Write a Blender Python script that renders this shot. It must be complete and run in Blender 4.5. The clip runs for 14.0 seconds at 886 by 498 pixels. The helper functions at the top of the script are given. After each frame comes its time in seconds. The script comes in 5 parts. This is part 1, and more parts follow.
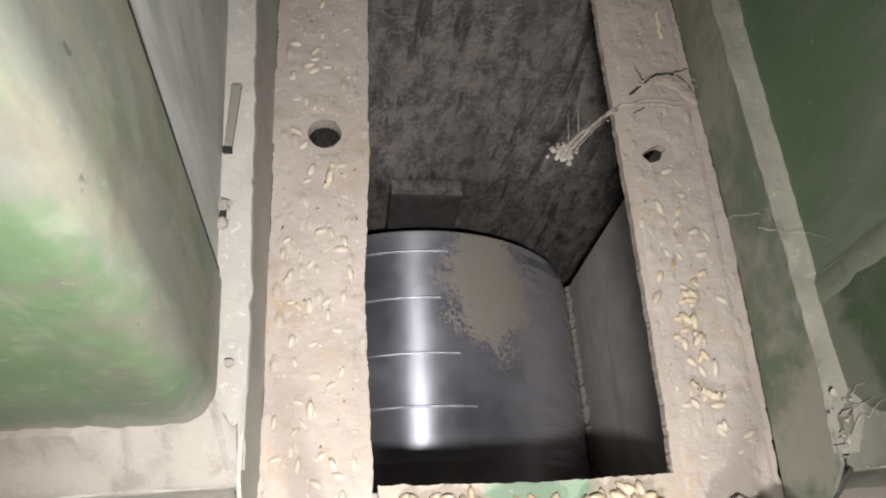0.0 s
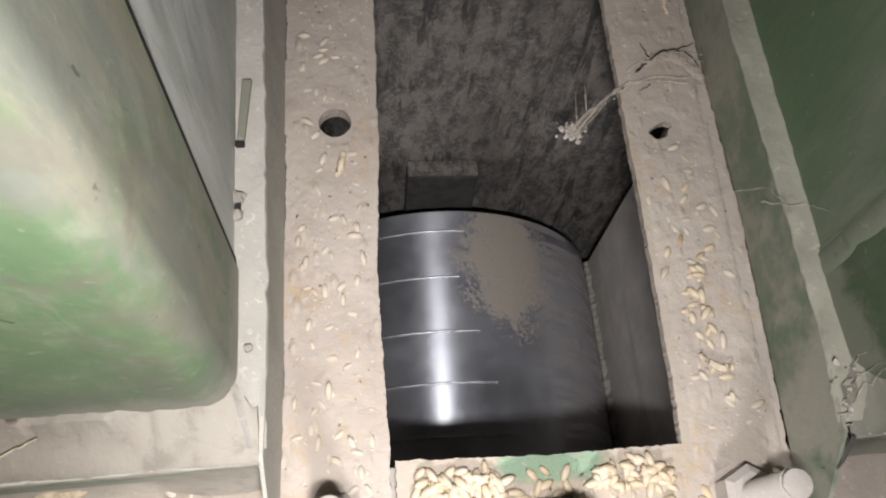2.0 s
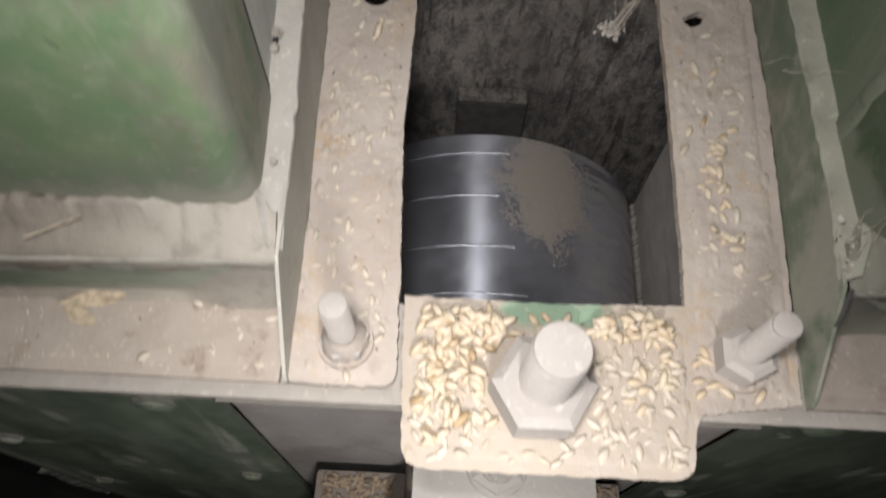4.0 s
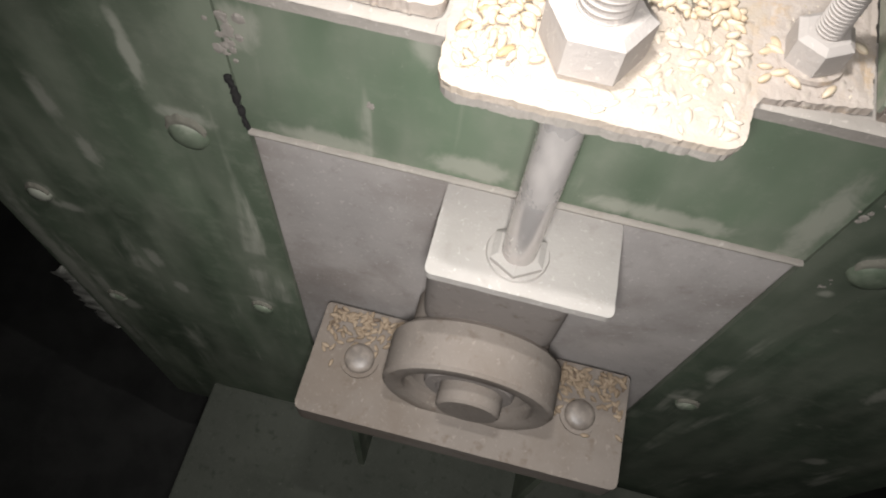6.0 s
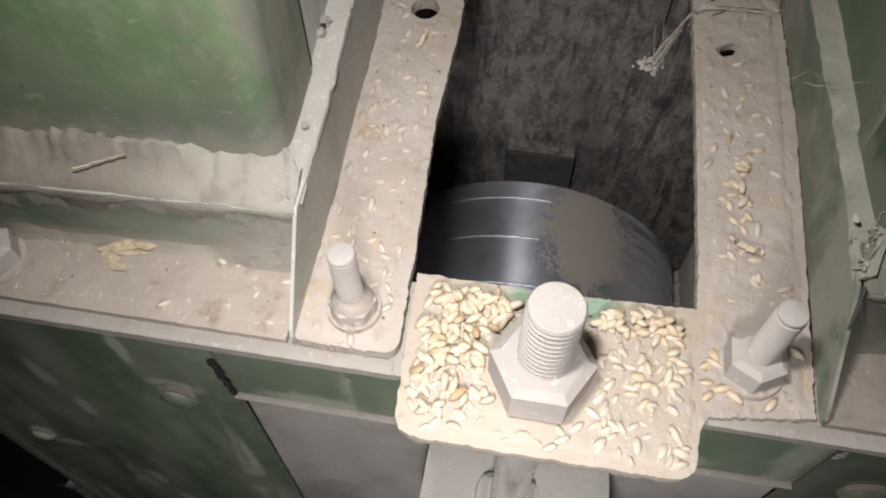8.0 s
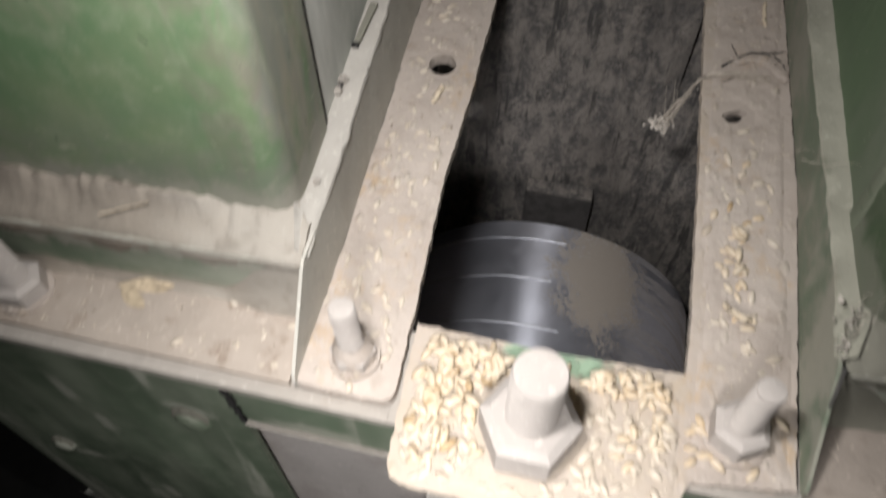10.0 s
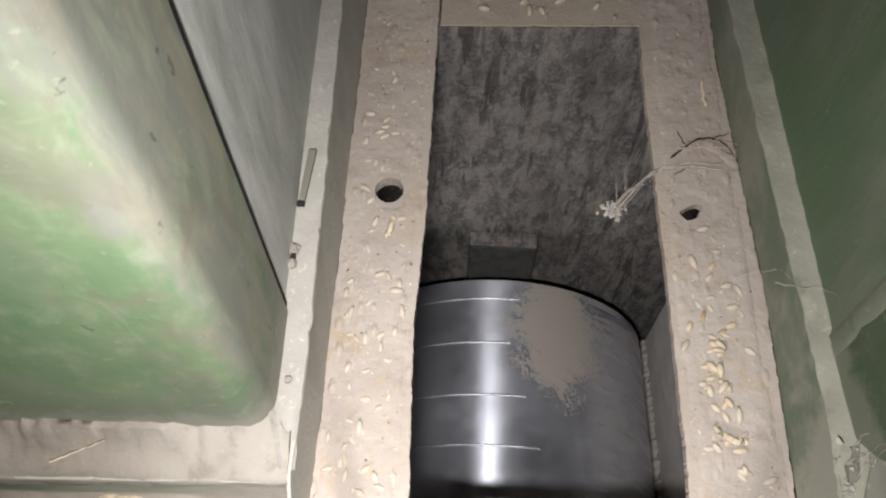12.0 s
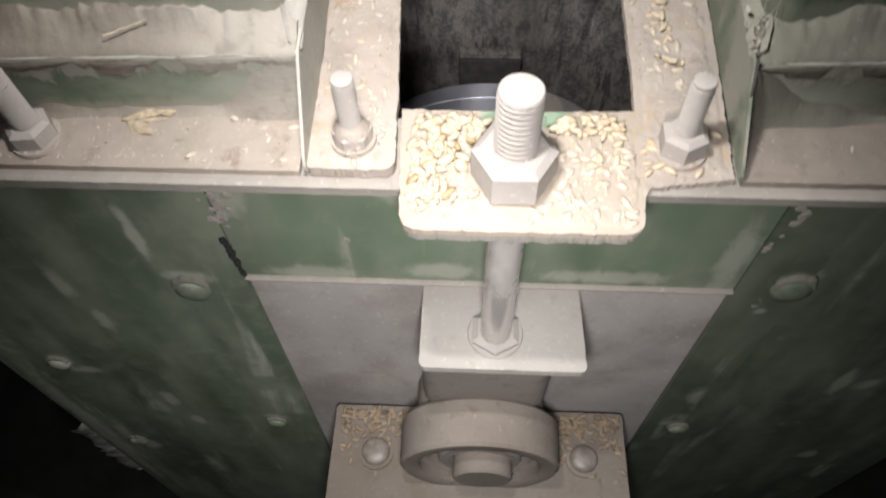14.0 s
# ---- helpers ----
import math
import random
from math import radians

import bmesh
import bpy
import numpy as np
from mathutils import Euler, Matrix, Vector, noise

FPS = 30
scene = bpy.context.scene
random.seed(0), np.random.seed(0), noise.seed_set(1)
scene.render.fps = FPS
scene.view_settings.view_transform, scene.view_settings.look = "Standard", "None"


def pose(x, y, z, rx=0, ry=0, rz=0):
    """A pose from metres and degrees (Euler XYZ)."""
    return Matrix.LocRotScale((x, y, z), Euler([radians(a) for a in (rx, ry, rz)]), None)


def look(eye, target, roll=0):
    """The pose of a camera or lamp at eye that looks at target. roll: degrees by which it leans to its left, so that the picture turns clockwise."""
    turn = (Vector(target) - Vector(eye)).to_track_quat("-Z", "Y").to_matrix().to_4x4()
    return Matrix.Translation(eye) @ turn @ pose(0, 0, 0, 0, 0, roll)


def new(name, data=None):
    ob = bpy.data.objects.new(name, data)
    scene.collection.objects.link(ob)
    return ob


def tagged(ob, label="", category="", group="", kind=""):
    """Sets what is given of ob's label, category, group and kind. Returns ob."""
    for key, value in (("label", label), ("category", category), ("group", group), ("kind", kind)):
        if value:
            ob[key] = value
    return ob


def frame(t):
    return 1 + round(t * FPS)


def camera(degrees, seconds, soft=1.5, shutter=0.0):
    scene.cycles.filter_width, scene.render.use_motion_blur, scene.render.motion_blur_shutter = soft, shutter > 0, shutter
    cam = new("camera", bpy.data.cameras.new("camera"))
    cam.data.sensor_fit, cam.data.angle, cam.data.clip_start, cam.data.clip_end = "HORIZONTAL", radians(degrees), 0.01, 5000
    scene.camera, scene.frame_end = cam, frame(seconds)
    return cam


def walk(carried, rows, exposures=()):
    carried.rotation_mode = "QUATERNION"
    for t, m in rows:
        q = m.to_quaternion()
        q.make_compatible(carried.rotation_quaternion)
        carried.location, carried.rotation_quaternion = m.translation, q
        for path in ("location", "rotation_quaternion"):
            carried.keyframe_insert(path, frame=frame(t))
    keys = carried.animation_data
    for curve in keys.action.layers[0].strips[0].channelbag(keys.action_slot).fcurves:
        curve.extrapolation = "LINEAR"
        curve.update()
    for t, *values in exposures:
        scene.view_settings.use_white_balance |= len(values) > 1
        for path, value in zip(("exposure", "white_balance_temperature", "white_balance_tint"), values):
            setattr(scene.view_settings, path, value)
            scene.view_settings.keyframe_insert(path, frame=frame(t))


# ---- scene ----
cam = camera(64.0, 14.0, 2.0, 0.4)
PATH = [
    (0, (-0.05312, -0.01301, 0.21032), (0.01369, 0.17371, -0.24867), 19.04),
    (0.5, (-0.04982, -0.01171, 0.21207), (0.01445, 0.17985, -0.24529), 17.11),
    (1, (-0.05153, -0.01197, 0.21737), (-0.00313, 0.17566, -0.24355), 12.67),
    (1.5, (-0.05083, -0.01301, 0.21703), (-0.00539, 0.16480, -0.24807), 12.88),
    (2, (-0.04849, -0.01368, 0.21771), (-0.00044, 0.15841, -0.24927), 13.52),
    (2.5, (-0.04307, -0.02058, 0.21957), (-0.01643, 0.13860, -0.25366), 8.24),
    (3, (-0.04114, -0.02092, 0.22260), (-0.02450, 0.13658, -0.25165), 5.38),
    (3.5, (-0.03892, -0.02727, 0.22453), (-0.02358, 0.13092, -0.24954), 5.37),
    (4, (-0.03328, -0.05979, 0.21387), (-0.03149, 0.10802, -0.25713), 3.56),
    (4.2, (-0.02930, -0.07828, 0.20805), (-0.03229, 0.09010, -0.26274), 3.17),
    (6.3, (-0.01808, -0.16016, 0.16431), (-0.04920, 0.01667, -0.30234), 4.71),
    (6.5, (-0.01938, -0.14942, 0.17267), (-0.05544, 0.03350, -0.29127), 2.65),
    (7, (-0.01586, -0.12044, 0.18685), (-0.05371, 0.07882, -0.27017), 0.63),
    (7.5, (-0.01394, -0.09825, 0.19269), (-0.05535, 0.10804, -0.26089), -1.49),
    (7.7, (-0.01547, -0.09390, 0.19958), (-0.05914, 0.12967, -0.24552), -2.04),
    (9.8, (-0.00228, -0.10700, 0.21501), (-0.07500, 0.12228, -0.22333), -3.98),
    (10, (-0.00614, -0.08666, 0.21888), (-0.07740, 0.14621, -0.21780), -4.42),
    (10.5, (-0.02085, -0.05155, 0.23052), (-0.08595, 0.18743, -0.20382), -4.82),
    (11, (-0.02909, -0.03688, 0.23230), (-0.05557, 0.19216, -0.21137), 0.05),
    (11.5, (-0.03080, -0.02314, 0.23486), (-0.03261, 0.19962, -0.21278), 1.99),
    (12, (-0.03234, -0.02693, 0.23814), (-0.04527, 0.19282, -0.21080), -0.19),
    (12.5, (-0.02803, -0.05401, 0.24194), (-0.04576, 0.17073, -0.20435), -0.35),
    (13, (-0.02009, -0.08955, 0.24378), (-0.04025, 0.13710, -0.20144), -1.37),
    (13.5, (-0.01585, -0.13377, 0.23677), (-0.03410, 0.08719, -0.21139), -0.90),
    (14, (-0.01720, -0.16437, 0.21941), (-0.03466, 0.05311, -0.23048), -2.53),
]
EXPOSURES = [(0, -0.06), (1.5, -0.09), (2.5, -0.31), (3, -0.4), (3.5, -0.47), (4, -0.56), (6.4, 0.13), (7, -0.28), (7.5, -0.47), (10, -0.34), (11, -0.1), (11.5, 0.0), (12, -0.05), (12.5, -0.3), (13, -0.37), (13.5, -0.34), (14, -0.1)]
walk(cam, [(t, look(eye, target, roll)) for t, eye, target, roll in PATH], EXPOSURES)

# ---- light: one moving phone torch at night, stood in for by two added fixed lamps ----
world = bpy.data.worlds.new("night")
world.use_nodes = True
world.node_tree.nodes["Background"].inputs[0].default_value = (0.5, 0.6, 0.8, 1)
world.node_tree.nodes["Background"].inputs[1].default_value = 0.004
scene.world = world


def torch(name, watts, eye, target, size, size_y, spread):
    """Fixed stand-in for the moving torch: enlarged to soften shadows, beam narrowed against spill."""
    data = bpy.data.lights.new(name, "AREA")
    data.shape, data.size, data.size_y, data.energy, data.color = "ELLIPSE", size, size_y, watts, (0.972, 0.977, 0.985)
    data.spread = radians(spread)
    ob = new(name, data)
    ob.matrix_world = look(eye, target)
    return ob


# Both stand-ins burn all the time; the second is added to reach the front.
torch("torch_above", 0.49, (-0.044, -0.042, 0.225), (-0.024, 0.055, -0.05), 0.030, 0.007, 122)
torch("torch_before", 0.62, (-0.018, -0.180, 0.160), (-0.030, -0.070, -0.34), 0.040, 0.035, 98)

# ---- helpers for meshes and materials ----
LEAN = Matrix.Rotation(radians(-7), 4, "X")  # the boot and its legs stand seven degrees off the deck's normal
FLAT = Matrix.Identity(4)


def part(name, bm, material, parent=None, label="", m=FLAT, smooth=None):
    data = bpy.data.meshes.new(name)
    bmesh.ops.recalc_face_normals(bm, faces=bm.faces[:])
    bm.to_mesh(data)
    bm.free()
    data.materials.append(material)
    if smooth is not None:
        for p in data.polygons:
            p.use_smooth = True
        data.set_sharp_from_angle(angle=radians(smooth))
    ob = new(name, data)
    ob.matrix_world = m
    if parent is not None:
        ob.parent = parent
        ob.matrix_parent_inverse = parent.matrix_world.inverted()
    if label:
        ob["label"] = label
    return ob


def thing(name, label, category, m=FLAT, group="", kind=""):
    ob = new(name)
    ob.empty_display_size = 0.02
    ob.matrix_world = m
    bpy.context.view_layer.update()
    return tagged(ob, label, category, group, kind)


def box(bm, x, y, z, bevel=0.0, segments=2):
    made = bmesh.ops.create_cube(bm, size=1.0)["verts"]
    for v in made:
        v.co = Vector((x[0] + (v.co.x + 0.5) * (x[1] - x[0]), y[0] + (v.co.y + 0.5) * (y[1] - y[0]), z[0] + (v.co.z + 0.5) * (z[1] - z[0])))
    if bevel:
        edges = {e for v in made for e in v.link_edges}
        bmesh.ops.bevel(bm, geom=list(edges), offset=bevel, segments=segments, affect="EDGES", profile=0.6)
    return bm


def dense(points, step, rough, rng):
    """The outline with a point every step, each shifted a little: a crusted edge."""
    out, seed, s = [], rng.uniform(0, 90), 0.0
    for i, a in enumerate(points):
        b = points[(i + 1) % len(points)]
        a, b = Vector(a), Vector(b)
        n = max(1, int((b - a).length / step))
        side = Vector((b.y - a.y, a.x - b.x)).normalized()
        for k in range(n):
            s += (b - a).length / n
            wave = noise.noise(Vector((s * 230, seed, 0))) + 0.9 * noise.noise(Vector((s * 800, seed, 3))) + rng.gauss(0, 0.10)
            out.append(a.lerp(b, k / n) + side * wave * rough * (1.0 if k else 0.4))
    return out


def round_corner(a, corner, b, r, n=5):
    """Points of an arc that replaces a corner."""
    corner = Vector(corner)
    u, w = (Vector(a) - corner).normalized(), (Vector(b) - corner).normalized()
    p, q = corner + u * r, corner + w * r
    return [tuple(p.lerp(corner, t).lerp(corner.lerp(q, t), t)) for t in [k / n for k in range(n + 1)]]


def slab(outline, z0, z1, holes=(), step=0.0025, rough=0.0, rng=None):
    """A plate from an outline and holes, between two heights."""
    rng = rng or random.Random(1)
    bm = bmesh.new()
    edges = []
    for loop in (outline, *holes):
        pts = dense(loop, step, rough, rng) if step else [Vector(p) for p in loop]
        vs = [bm.verts.new((p.x, p.y, z1)) for p in pts]
        edges += [bm.edges.new((vs[i], vs[(i + 1) % len(vs)])) for i in range(len(vs))]
    made = bmesh.ops.triangle_fill(bm, use_beauty=True, use_dissolve=False, edges=edges)["geom"]
    faces = [f for f in made if isinstance(f, bmesh.types.BMFace)]
    ext = bmesh.ops.extrude_face_region(bm, geom=faces)["geom"]
    for v in ext:
        if isinstance(v, bmesh.types.BMVert):
            v.co.z = z0
    return bm


def lathe(bm, profile, n=64, axis="z", centre=(0, 0, 0), arc=None):
    """Turns (radius, height) points round an axis; arc: from and to angle in degrees for an open piece."""
    a0, a1 = arc or (0, 360)
    rings = []
    count = n if arc is None else n + 1
    for k in range(count):
        a = radians(a0 + (a1 - a0) * k / n)
        ring = []
        for r, h in profile:
            if axis == "z":
                p = (r * math.cos(a), r * math.sin(a), h)
            else:
                p = (r * math.cos(a), h, r * math.sin(a))
            ring.append(bm.verts.new(Vector(p) + Vector(centre)))
        rings.append(ring)
    for k in range(n):
        a, b = rings[k], rings[(k + 1) % count]
        for i in range(len(profile) - 1):
            bm.faces.new((a[i], a[i + 1], b[i + 1], b[i]))
    bmesh.ops.remove_doubles(bm, verts=bm.verts[:], dist=1e-6)
    return bm


def hexagon(bm, flats, z0, z1, hole=0.0, chamfer=0.0015, centre=(0, 0), turn=0.0):
    """A nut: six sides with a chamfered top."""
    r = flats / math.sqrt(3)
    ring = lambda rad, z: [bm.verts.new((centre[0] + rad * math.cos(radians(60 * k) + turn), centre[1] + rad * math.sin(radians(60 * k) + turn), z)) for k in range(6)]
    a, b, c = ring(r, z0), ring(r, z1 - chamfer), ring(r - chamfer * 1.5, z1)
    for lo, hi in ((a, b), (b, c)):
        for k in range(6):
            bm.faces.new((lo[k], lo[(k + 1) % 6], hi[(k + 1) % 6], hi[k]))
    bm.faces.new(c)
    bm.faces.new(a[::-1])
    return bm


def thread(bm, r, z0, z1, pitch, depth=None, tip=0.0015, n=28, centre=(0, 0)):
    """A threaded stud with a chamfered end."""
    depth = depth or pitch * 0.5
    prof = [(0, z0), (r - depth, z0)]
    z = z0
    while z + pitch < z1 - tip:
        prof += [(r - depth, z + pitch * 0.1), (r, z + pitch * 0.45), (r, z + pitch * 0.6), (r - depth, z + pitch * 0.95)]
        z += pitch
    prof += [(r - depth * 0.2, z1 - tip * 0.8), (r - tip * 0.35, z1 - tip * 0.1), (r - tip * 0.55, z1), (0, z1)]
    return lathe(bm, prof, n, "z", (centre[0], centre[1], 0))


class Nodes:
    """Short hand for a node material."""

    def __init__(self, name):
        self.mat = bpy.data.materials.new(name)
        self.mat.use_nodes = True
        self.tree = self.mat.node_tree
        self.bsdf = self.tree.nodes["Principled BSDF"]
        self.coord = self.tree.nodes.new("ShaderNodeTexCoord").outputs["Object"]

    def add(self, kind, inputs=None, **props):
        node = self.tree.nodes.new(kind)
        for key, value in props.items():
            if key == "blend":
                node.blend_type = value
            elif key == "op":
                node.operation = value
            elif key == "feature":
                node.feature = value
            elif key == "clamp":
                node.use_clamp = value
            elif key == "dtype":
                node.data_type = value
        for key, value in (inputs or {}).items():
            self.put(node.inputs[key], value)
        return node

    def put(self, socket, value):
        if isinstance(value, bpy.types.NodeSocket):
            self.tree.links.new(value, socket)
        elif isinstance(value, tuple) and len(value) == 3 and socket.type == "RGBA":
            socket.default_value = (*value, 1)
        else:
            socket.default_value = value

    def mapped(self, scale=(1, 1, 1)):
        return self.add("ShaderNodeMapping", {"Vector": self.coord, "Scale": scale}).outputs[0]

    def noise(self, scale, detail=5.0, rough=0.55, stretch=None, warp=0.0):
        v = self.mapped(stretch) if stretch else self.coord
        return self.add("ShaderNodeTexNoise", {"Vector": v, "Scale": scale, "Detail": detail, "Roughness": rough, "Distortion": warp}).outputs[0]

    def ramp(self, fac, low, high):
        node = self.add("ShaderNodeMapRange", {"Value": fac, "From Min": low, "From Max": high})
        node.interpolation_type = "SMOOTHSTEP"
        return node.outputs[0]

    def mix(self, fac, a, b, blend="MIX"):
        node = self.add("ShaderNodeMixRGB", {"Fac": fac, "Color1": a, "Color2": b}, blend=blend)
        return node.outputs[0]

    def math(self, op, a, b=0.0):
        return self.add("ShaderNodeMath", {0: a, 1: b}, op=op, clamp=False).outputs[0]

    def bump(self, height, strength, distance, normal=None):
        ins = {"Height": height, "Strength": strength, "Distance": distance}
        if normal is not None:
            ins["Normal"] = normal
        return self.add("ShaderNodeBump", ins).outputs[0]

    def done(self, color, rough, metal=0.0, normal=None, spec=None):
        self.put(self.bsdf.inputs["Base Color"], color)
        self.put(self.bsdf.inputs["Roughness"], rough)
        self.put(self.bsdf.inputs["Metallic"], metal)
        if normal is not None:
            self.put(self.bsdf.inputs["Normal"], normal)
        if spec is not None:
            self.put(self.bsdf.inputs["Specular IOR Level"], spec)
        return self.mat


DUST = (0.485, 0.425, 0.36)
DUST_DARK = (0.25, 0.205, 0.17)
GREEN = (0.035, 0.115, 0.04)


def dusty_steel(name, dust=DUST, under=DUST_DARK, under_share=0.25, lumps=0.5, cloud=0.0):
    """Steel under a felt of flour and chaff dust."""
    n = Nodes(name)
    big, mid, fine, grit = n.noise(18, 4), n.noise(110, 5, 0.6), n.noise(520, 4, 0.6), n.noise(1900, 2, 0.5)
    col = n.mix(n.ramp(big, 0.35, 0.7), dust, tuple(c * 0.86 for c in dust))
    if cloud:
        col = n.mix(n.math("MULTIPLY", n.ramp(n.noise(13, 5, 0.6, (1, 1, 0.8), 0.3), 0.42, 0.72), cloud), col, under)
    col = n.mix(n.math("MULTIPLY", n.ramp(mid, 0.55, 0.75), under_share * 2), col, under)
    col = n.mix(n.math("MULTIPLY", n.ramp(fine, 0.6, 0.72), 0.35), col, tuple(c * 1.3 for c in dust))
    col = n.mix(n.math("MULTIPLY", n.ramp(n.noise(800, 3, 0.6, warp=0.6), 0.70, 0.76), 0.35), col, (0.22, 0.17, 0.13))
    flecks = n.noise(330, 3, 0.55, (1, 1, 1), 0.8)
    col = n.mix(n.math("MULTIPLY", n.ramp(flecks, 0.62, 0.7), 0.45), col, tuple(min(1, c * 1.45) for c in dust))
    nor = n.bump(mid, 0.28 * lumps, 0.003)
    nor = n.bump(fine, 0.3, 0.0008, nor)
    nor = n.bump(grit, 0.25, 0.0003, nor)
    return n.done(col, 0.95, 0.0, nor, 0.15)


def dusty_paint(name, paint=GREEN, share=(0.45, 0.72), dust=(0.33, 0.30, 0.25), rough=0.42, streak=None, film=0.2, pale=(0.20, 0.27, 0.17), size=2.0):
    """Green enamel with a thin film and drifts of dust, scratches and worn places."""
    n = Nodes(name)
    big = n.noise(9 * size, 5, 0.6, streak, 0.3)
    mid = n.noise(55 * size, 6, 0.65, streak)
    fine = n.noise(420, 4, 0.6)
    base = n.mix(n.ramp(n.noise(6, 3), 0.3, 0.7), paint, tuple(c * 1.5 for c in paint))
    base = n.mix(film, base, pale)
    drift = n.ramp(n.math("ADD", n.math("MULTIPLY", big, 0.65), n.math("MULTIPLY", mid, 0.35)), *share)
    col = n.mix(n.math("MULTIPLY", drift, 0.85), base, dust)
    scratch = n.ramp(n.noise(60, 6, 0.7, (1, 6, 1), 1.2), 0.66, 0.7)
    col = n.mix(n.math("MULTIPLY", scratch, 0.35), col, (0.42, 0.40, 0.34))
    col = n.mix(n.math("MULTIPLY", n.ramp(fine, 0.66, 0.76), 0.4), col, (0.45, 0.41, 0.34))
    r = n.add("ShaderNodeMapRange", {"Value": drift, "To Min": rough, "To Max": 0.9}).outputs[0]
    nor = n.bump(mid, 0.2, 0.002)
    nor = n.bump(fine, 0.2, 0.0005, nor)
    return n.done(col, r, 0.0, nor, 0.4)


def leg_paint(name, tones, worn, rough=0.52, rub=1.0):
    """Old enamel in several greens, mottled and dusted, rubbed grey along the inner corner, scratched near the foot."""
    n = Nodes(name)
    sep = n.add("ShaderNodeSeparateXYZ", {"Vector": n.coord})
    a, c = n.noise(14, 4, 0.55, (1, 1, 0.7), 0.3), n.noise(48, 6, 0.62, (1, 1, 0.7), 0.5)
    e, f = n.noise(120, 6, 0.65), n.noise(330, 4, 0.6)
    up = n.noise(150, 6, 0.65, (1, 1, 0.22), 0.5)
    col = n.mix(n.ramp(a, 0.34, 0.66), tones[0], tones[1])
    col = n.mix(n.math("MULTIPLY", n.ramp(c, 0.38, 0.72), 0.5), col, tones[2])
    stain = n.math("MULTIPLY", n.ramp(n.noise(30, 6, 0.62, (1, 1, 0.8), 0.8), 0.54, 0.72), 0.42)
    col = n.mix(stain, col, worn[1])
    pale = n.math("MULTIPLY", n.ramp(n.noise(75, 6, 0.7, (1, 1, 0.8), 0.8), 0.52, 0.68), n.ramp(n.noise(16, 3), 0.36, 0.6))
    col = n.mix(n.math("MULTIPLY", pale, 0.18), col, worn[2])
    col = n.mix(n.math("MULTIPLY", n.ramp(e, 0.45, 0.75), 0.3), col, worn[2])
    edge = n.math("SUBTRACT", n.math("ABSOLUTE", sep.outputs[0]), 0.0835)
    reach = n.math("ADD", n.math("MULTIPLY", n.math("SUBTRACT", sep.outputs[2], 0.03), 0.05), -0.001)
    off = n.math("ADD", n.math("SUBTRACT", edge, reach), n.math("MULTIPLY", n.math("SUBTRACT", n.noise(60, 6, 0.68, (1, 1, 0.5), 0.5), 0.5), 0.040))
    corner = n.math("SUBTRACT", 1.0, n.ramp(off, -0.004, 0.006))
    bare = n.mix(n.ramp(up, 0.40, 0.64), worn[0], worn[1])
    bare = n.mix(n.math("MULTIPLY", n.ramp(n.noise(100, 5, 0.6, (1, 1, 0.3), 0.4), 0.5, 0.68), 0.5), bare, worn[2])
    col = n.mix(n.math("MULTIPLY", corner, 0.85 * rub), col, bare)
    patchy = n.math("SUBTRACT", 1.0, n.ramp(n.math("ABSOLUTE", n.math("SUBTRACT", off, 0.004)), 0.006, 0.026))
    blot = n.noise(58, 5, 0.6, (1, 1, 0.55), 0.9)
    col = n.mix(n.math("MULTIPLY", n.math("MULTIPLY", patchy, n.ramp(blot, 0.50, 0.62)), 0.55 * rub), col, tuple(0.7 * q for q in worn[1]))
    col = n.mix(n.math("MULTIPLY", n.math("MULTIPLY", patchy, n.ramp(n.noise(64, 5, 0.6, (1, 1, 0.6), 0.6), 0.56, 0.68)), 0.25 * rub), col, worn[2])
    low = n.math("SUBTRACT", 1.0, n.ramp(sep.outputs[2], 0.04, 0.085))
    col = n.mix(n.math("MULTIPLY", n.math("MULTIPLY", low, n.ramp(n.noise(45, 6, 0.65, (1, 1, 1.4), 0.5), 0.34, 0.62)), 0.55), col, worn[0])
    hem = n.math("SUBTRACT", 1.0, n.ramp(n.math("ADD", sep.outputs[2], n.math("MULTIPLY", n.math("SUBTRACT", n.noise(90, 6, 0.68, None, 0.6), 0.5), 0.03)), 0.041, 0.050))
    col = n.mix(n.math("MULTIPLY", hem, 0.7 * rub), col, (0.31, 0.287, 0.24))
    scratch = n.ramp(n.noise(95, 4, 0.6, (1, 1, 3.0), 0.2), 0.64, 0.69)
    col = n.mix(n.math("MULTIPLY", n.math("MULTIPLY", scratch, n.math("ADD", n.math("MULTIPLY", low, 0.85), 0.15)), 0.7), col, worn[2])
    col = n.mix(n.math("MULTIPLY", n.ramp(f, 0.64, 0.74), 0.4), col, worn[2])
    col = n.mix(n.math("MULTIPLY", n.ramp(n.noise(210, 3, 0.5, (1, 1, 0.6), 0.5), 0.70, 0.74), 0.55), col, (0.035, 0.05, 0.03))
    nor = n.bump(e, 0.08, 0.002)
    nor = n.bump(f, 0.10, 0.0005, nor)
    return n.done(col, n.add("ShaderNodeMapRange", {"Value": c, "To Min": rough - 0.02, "To Max": rough + 0.2}).outputs[0], 0.0, nor, 0.35)


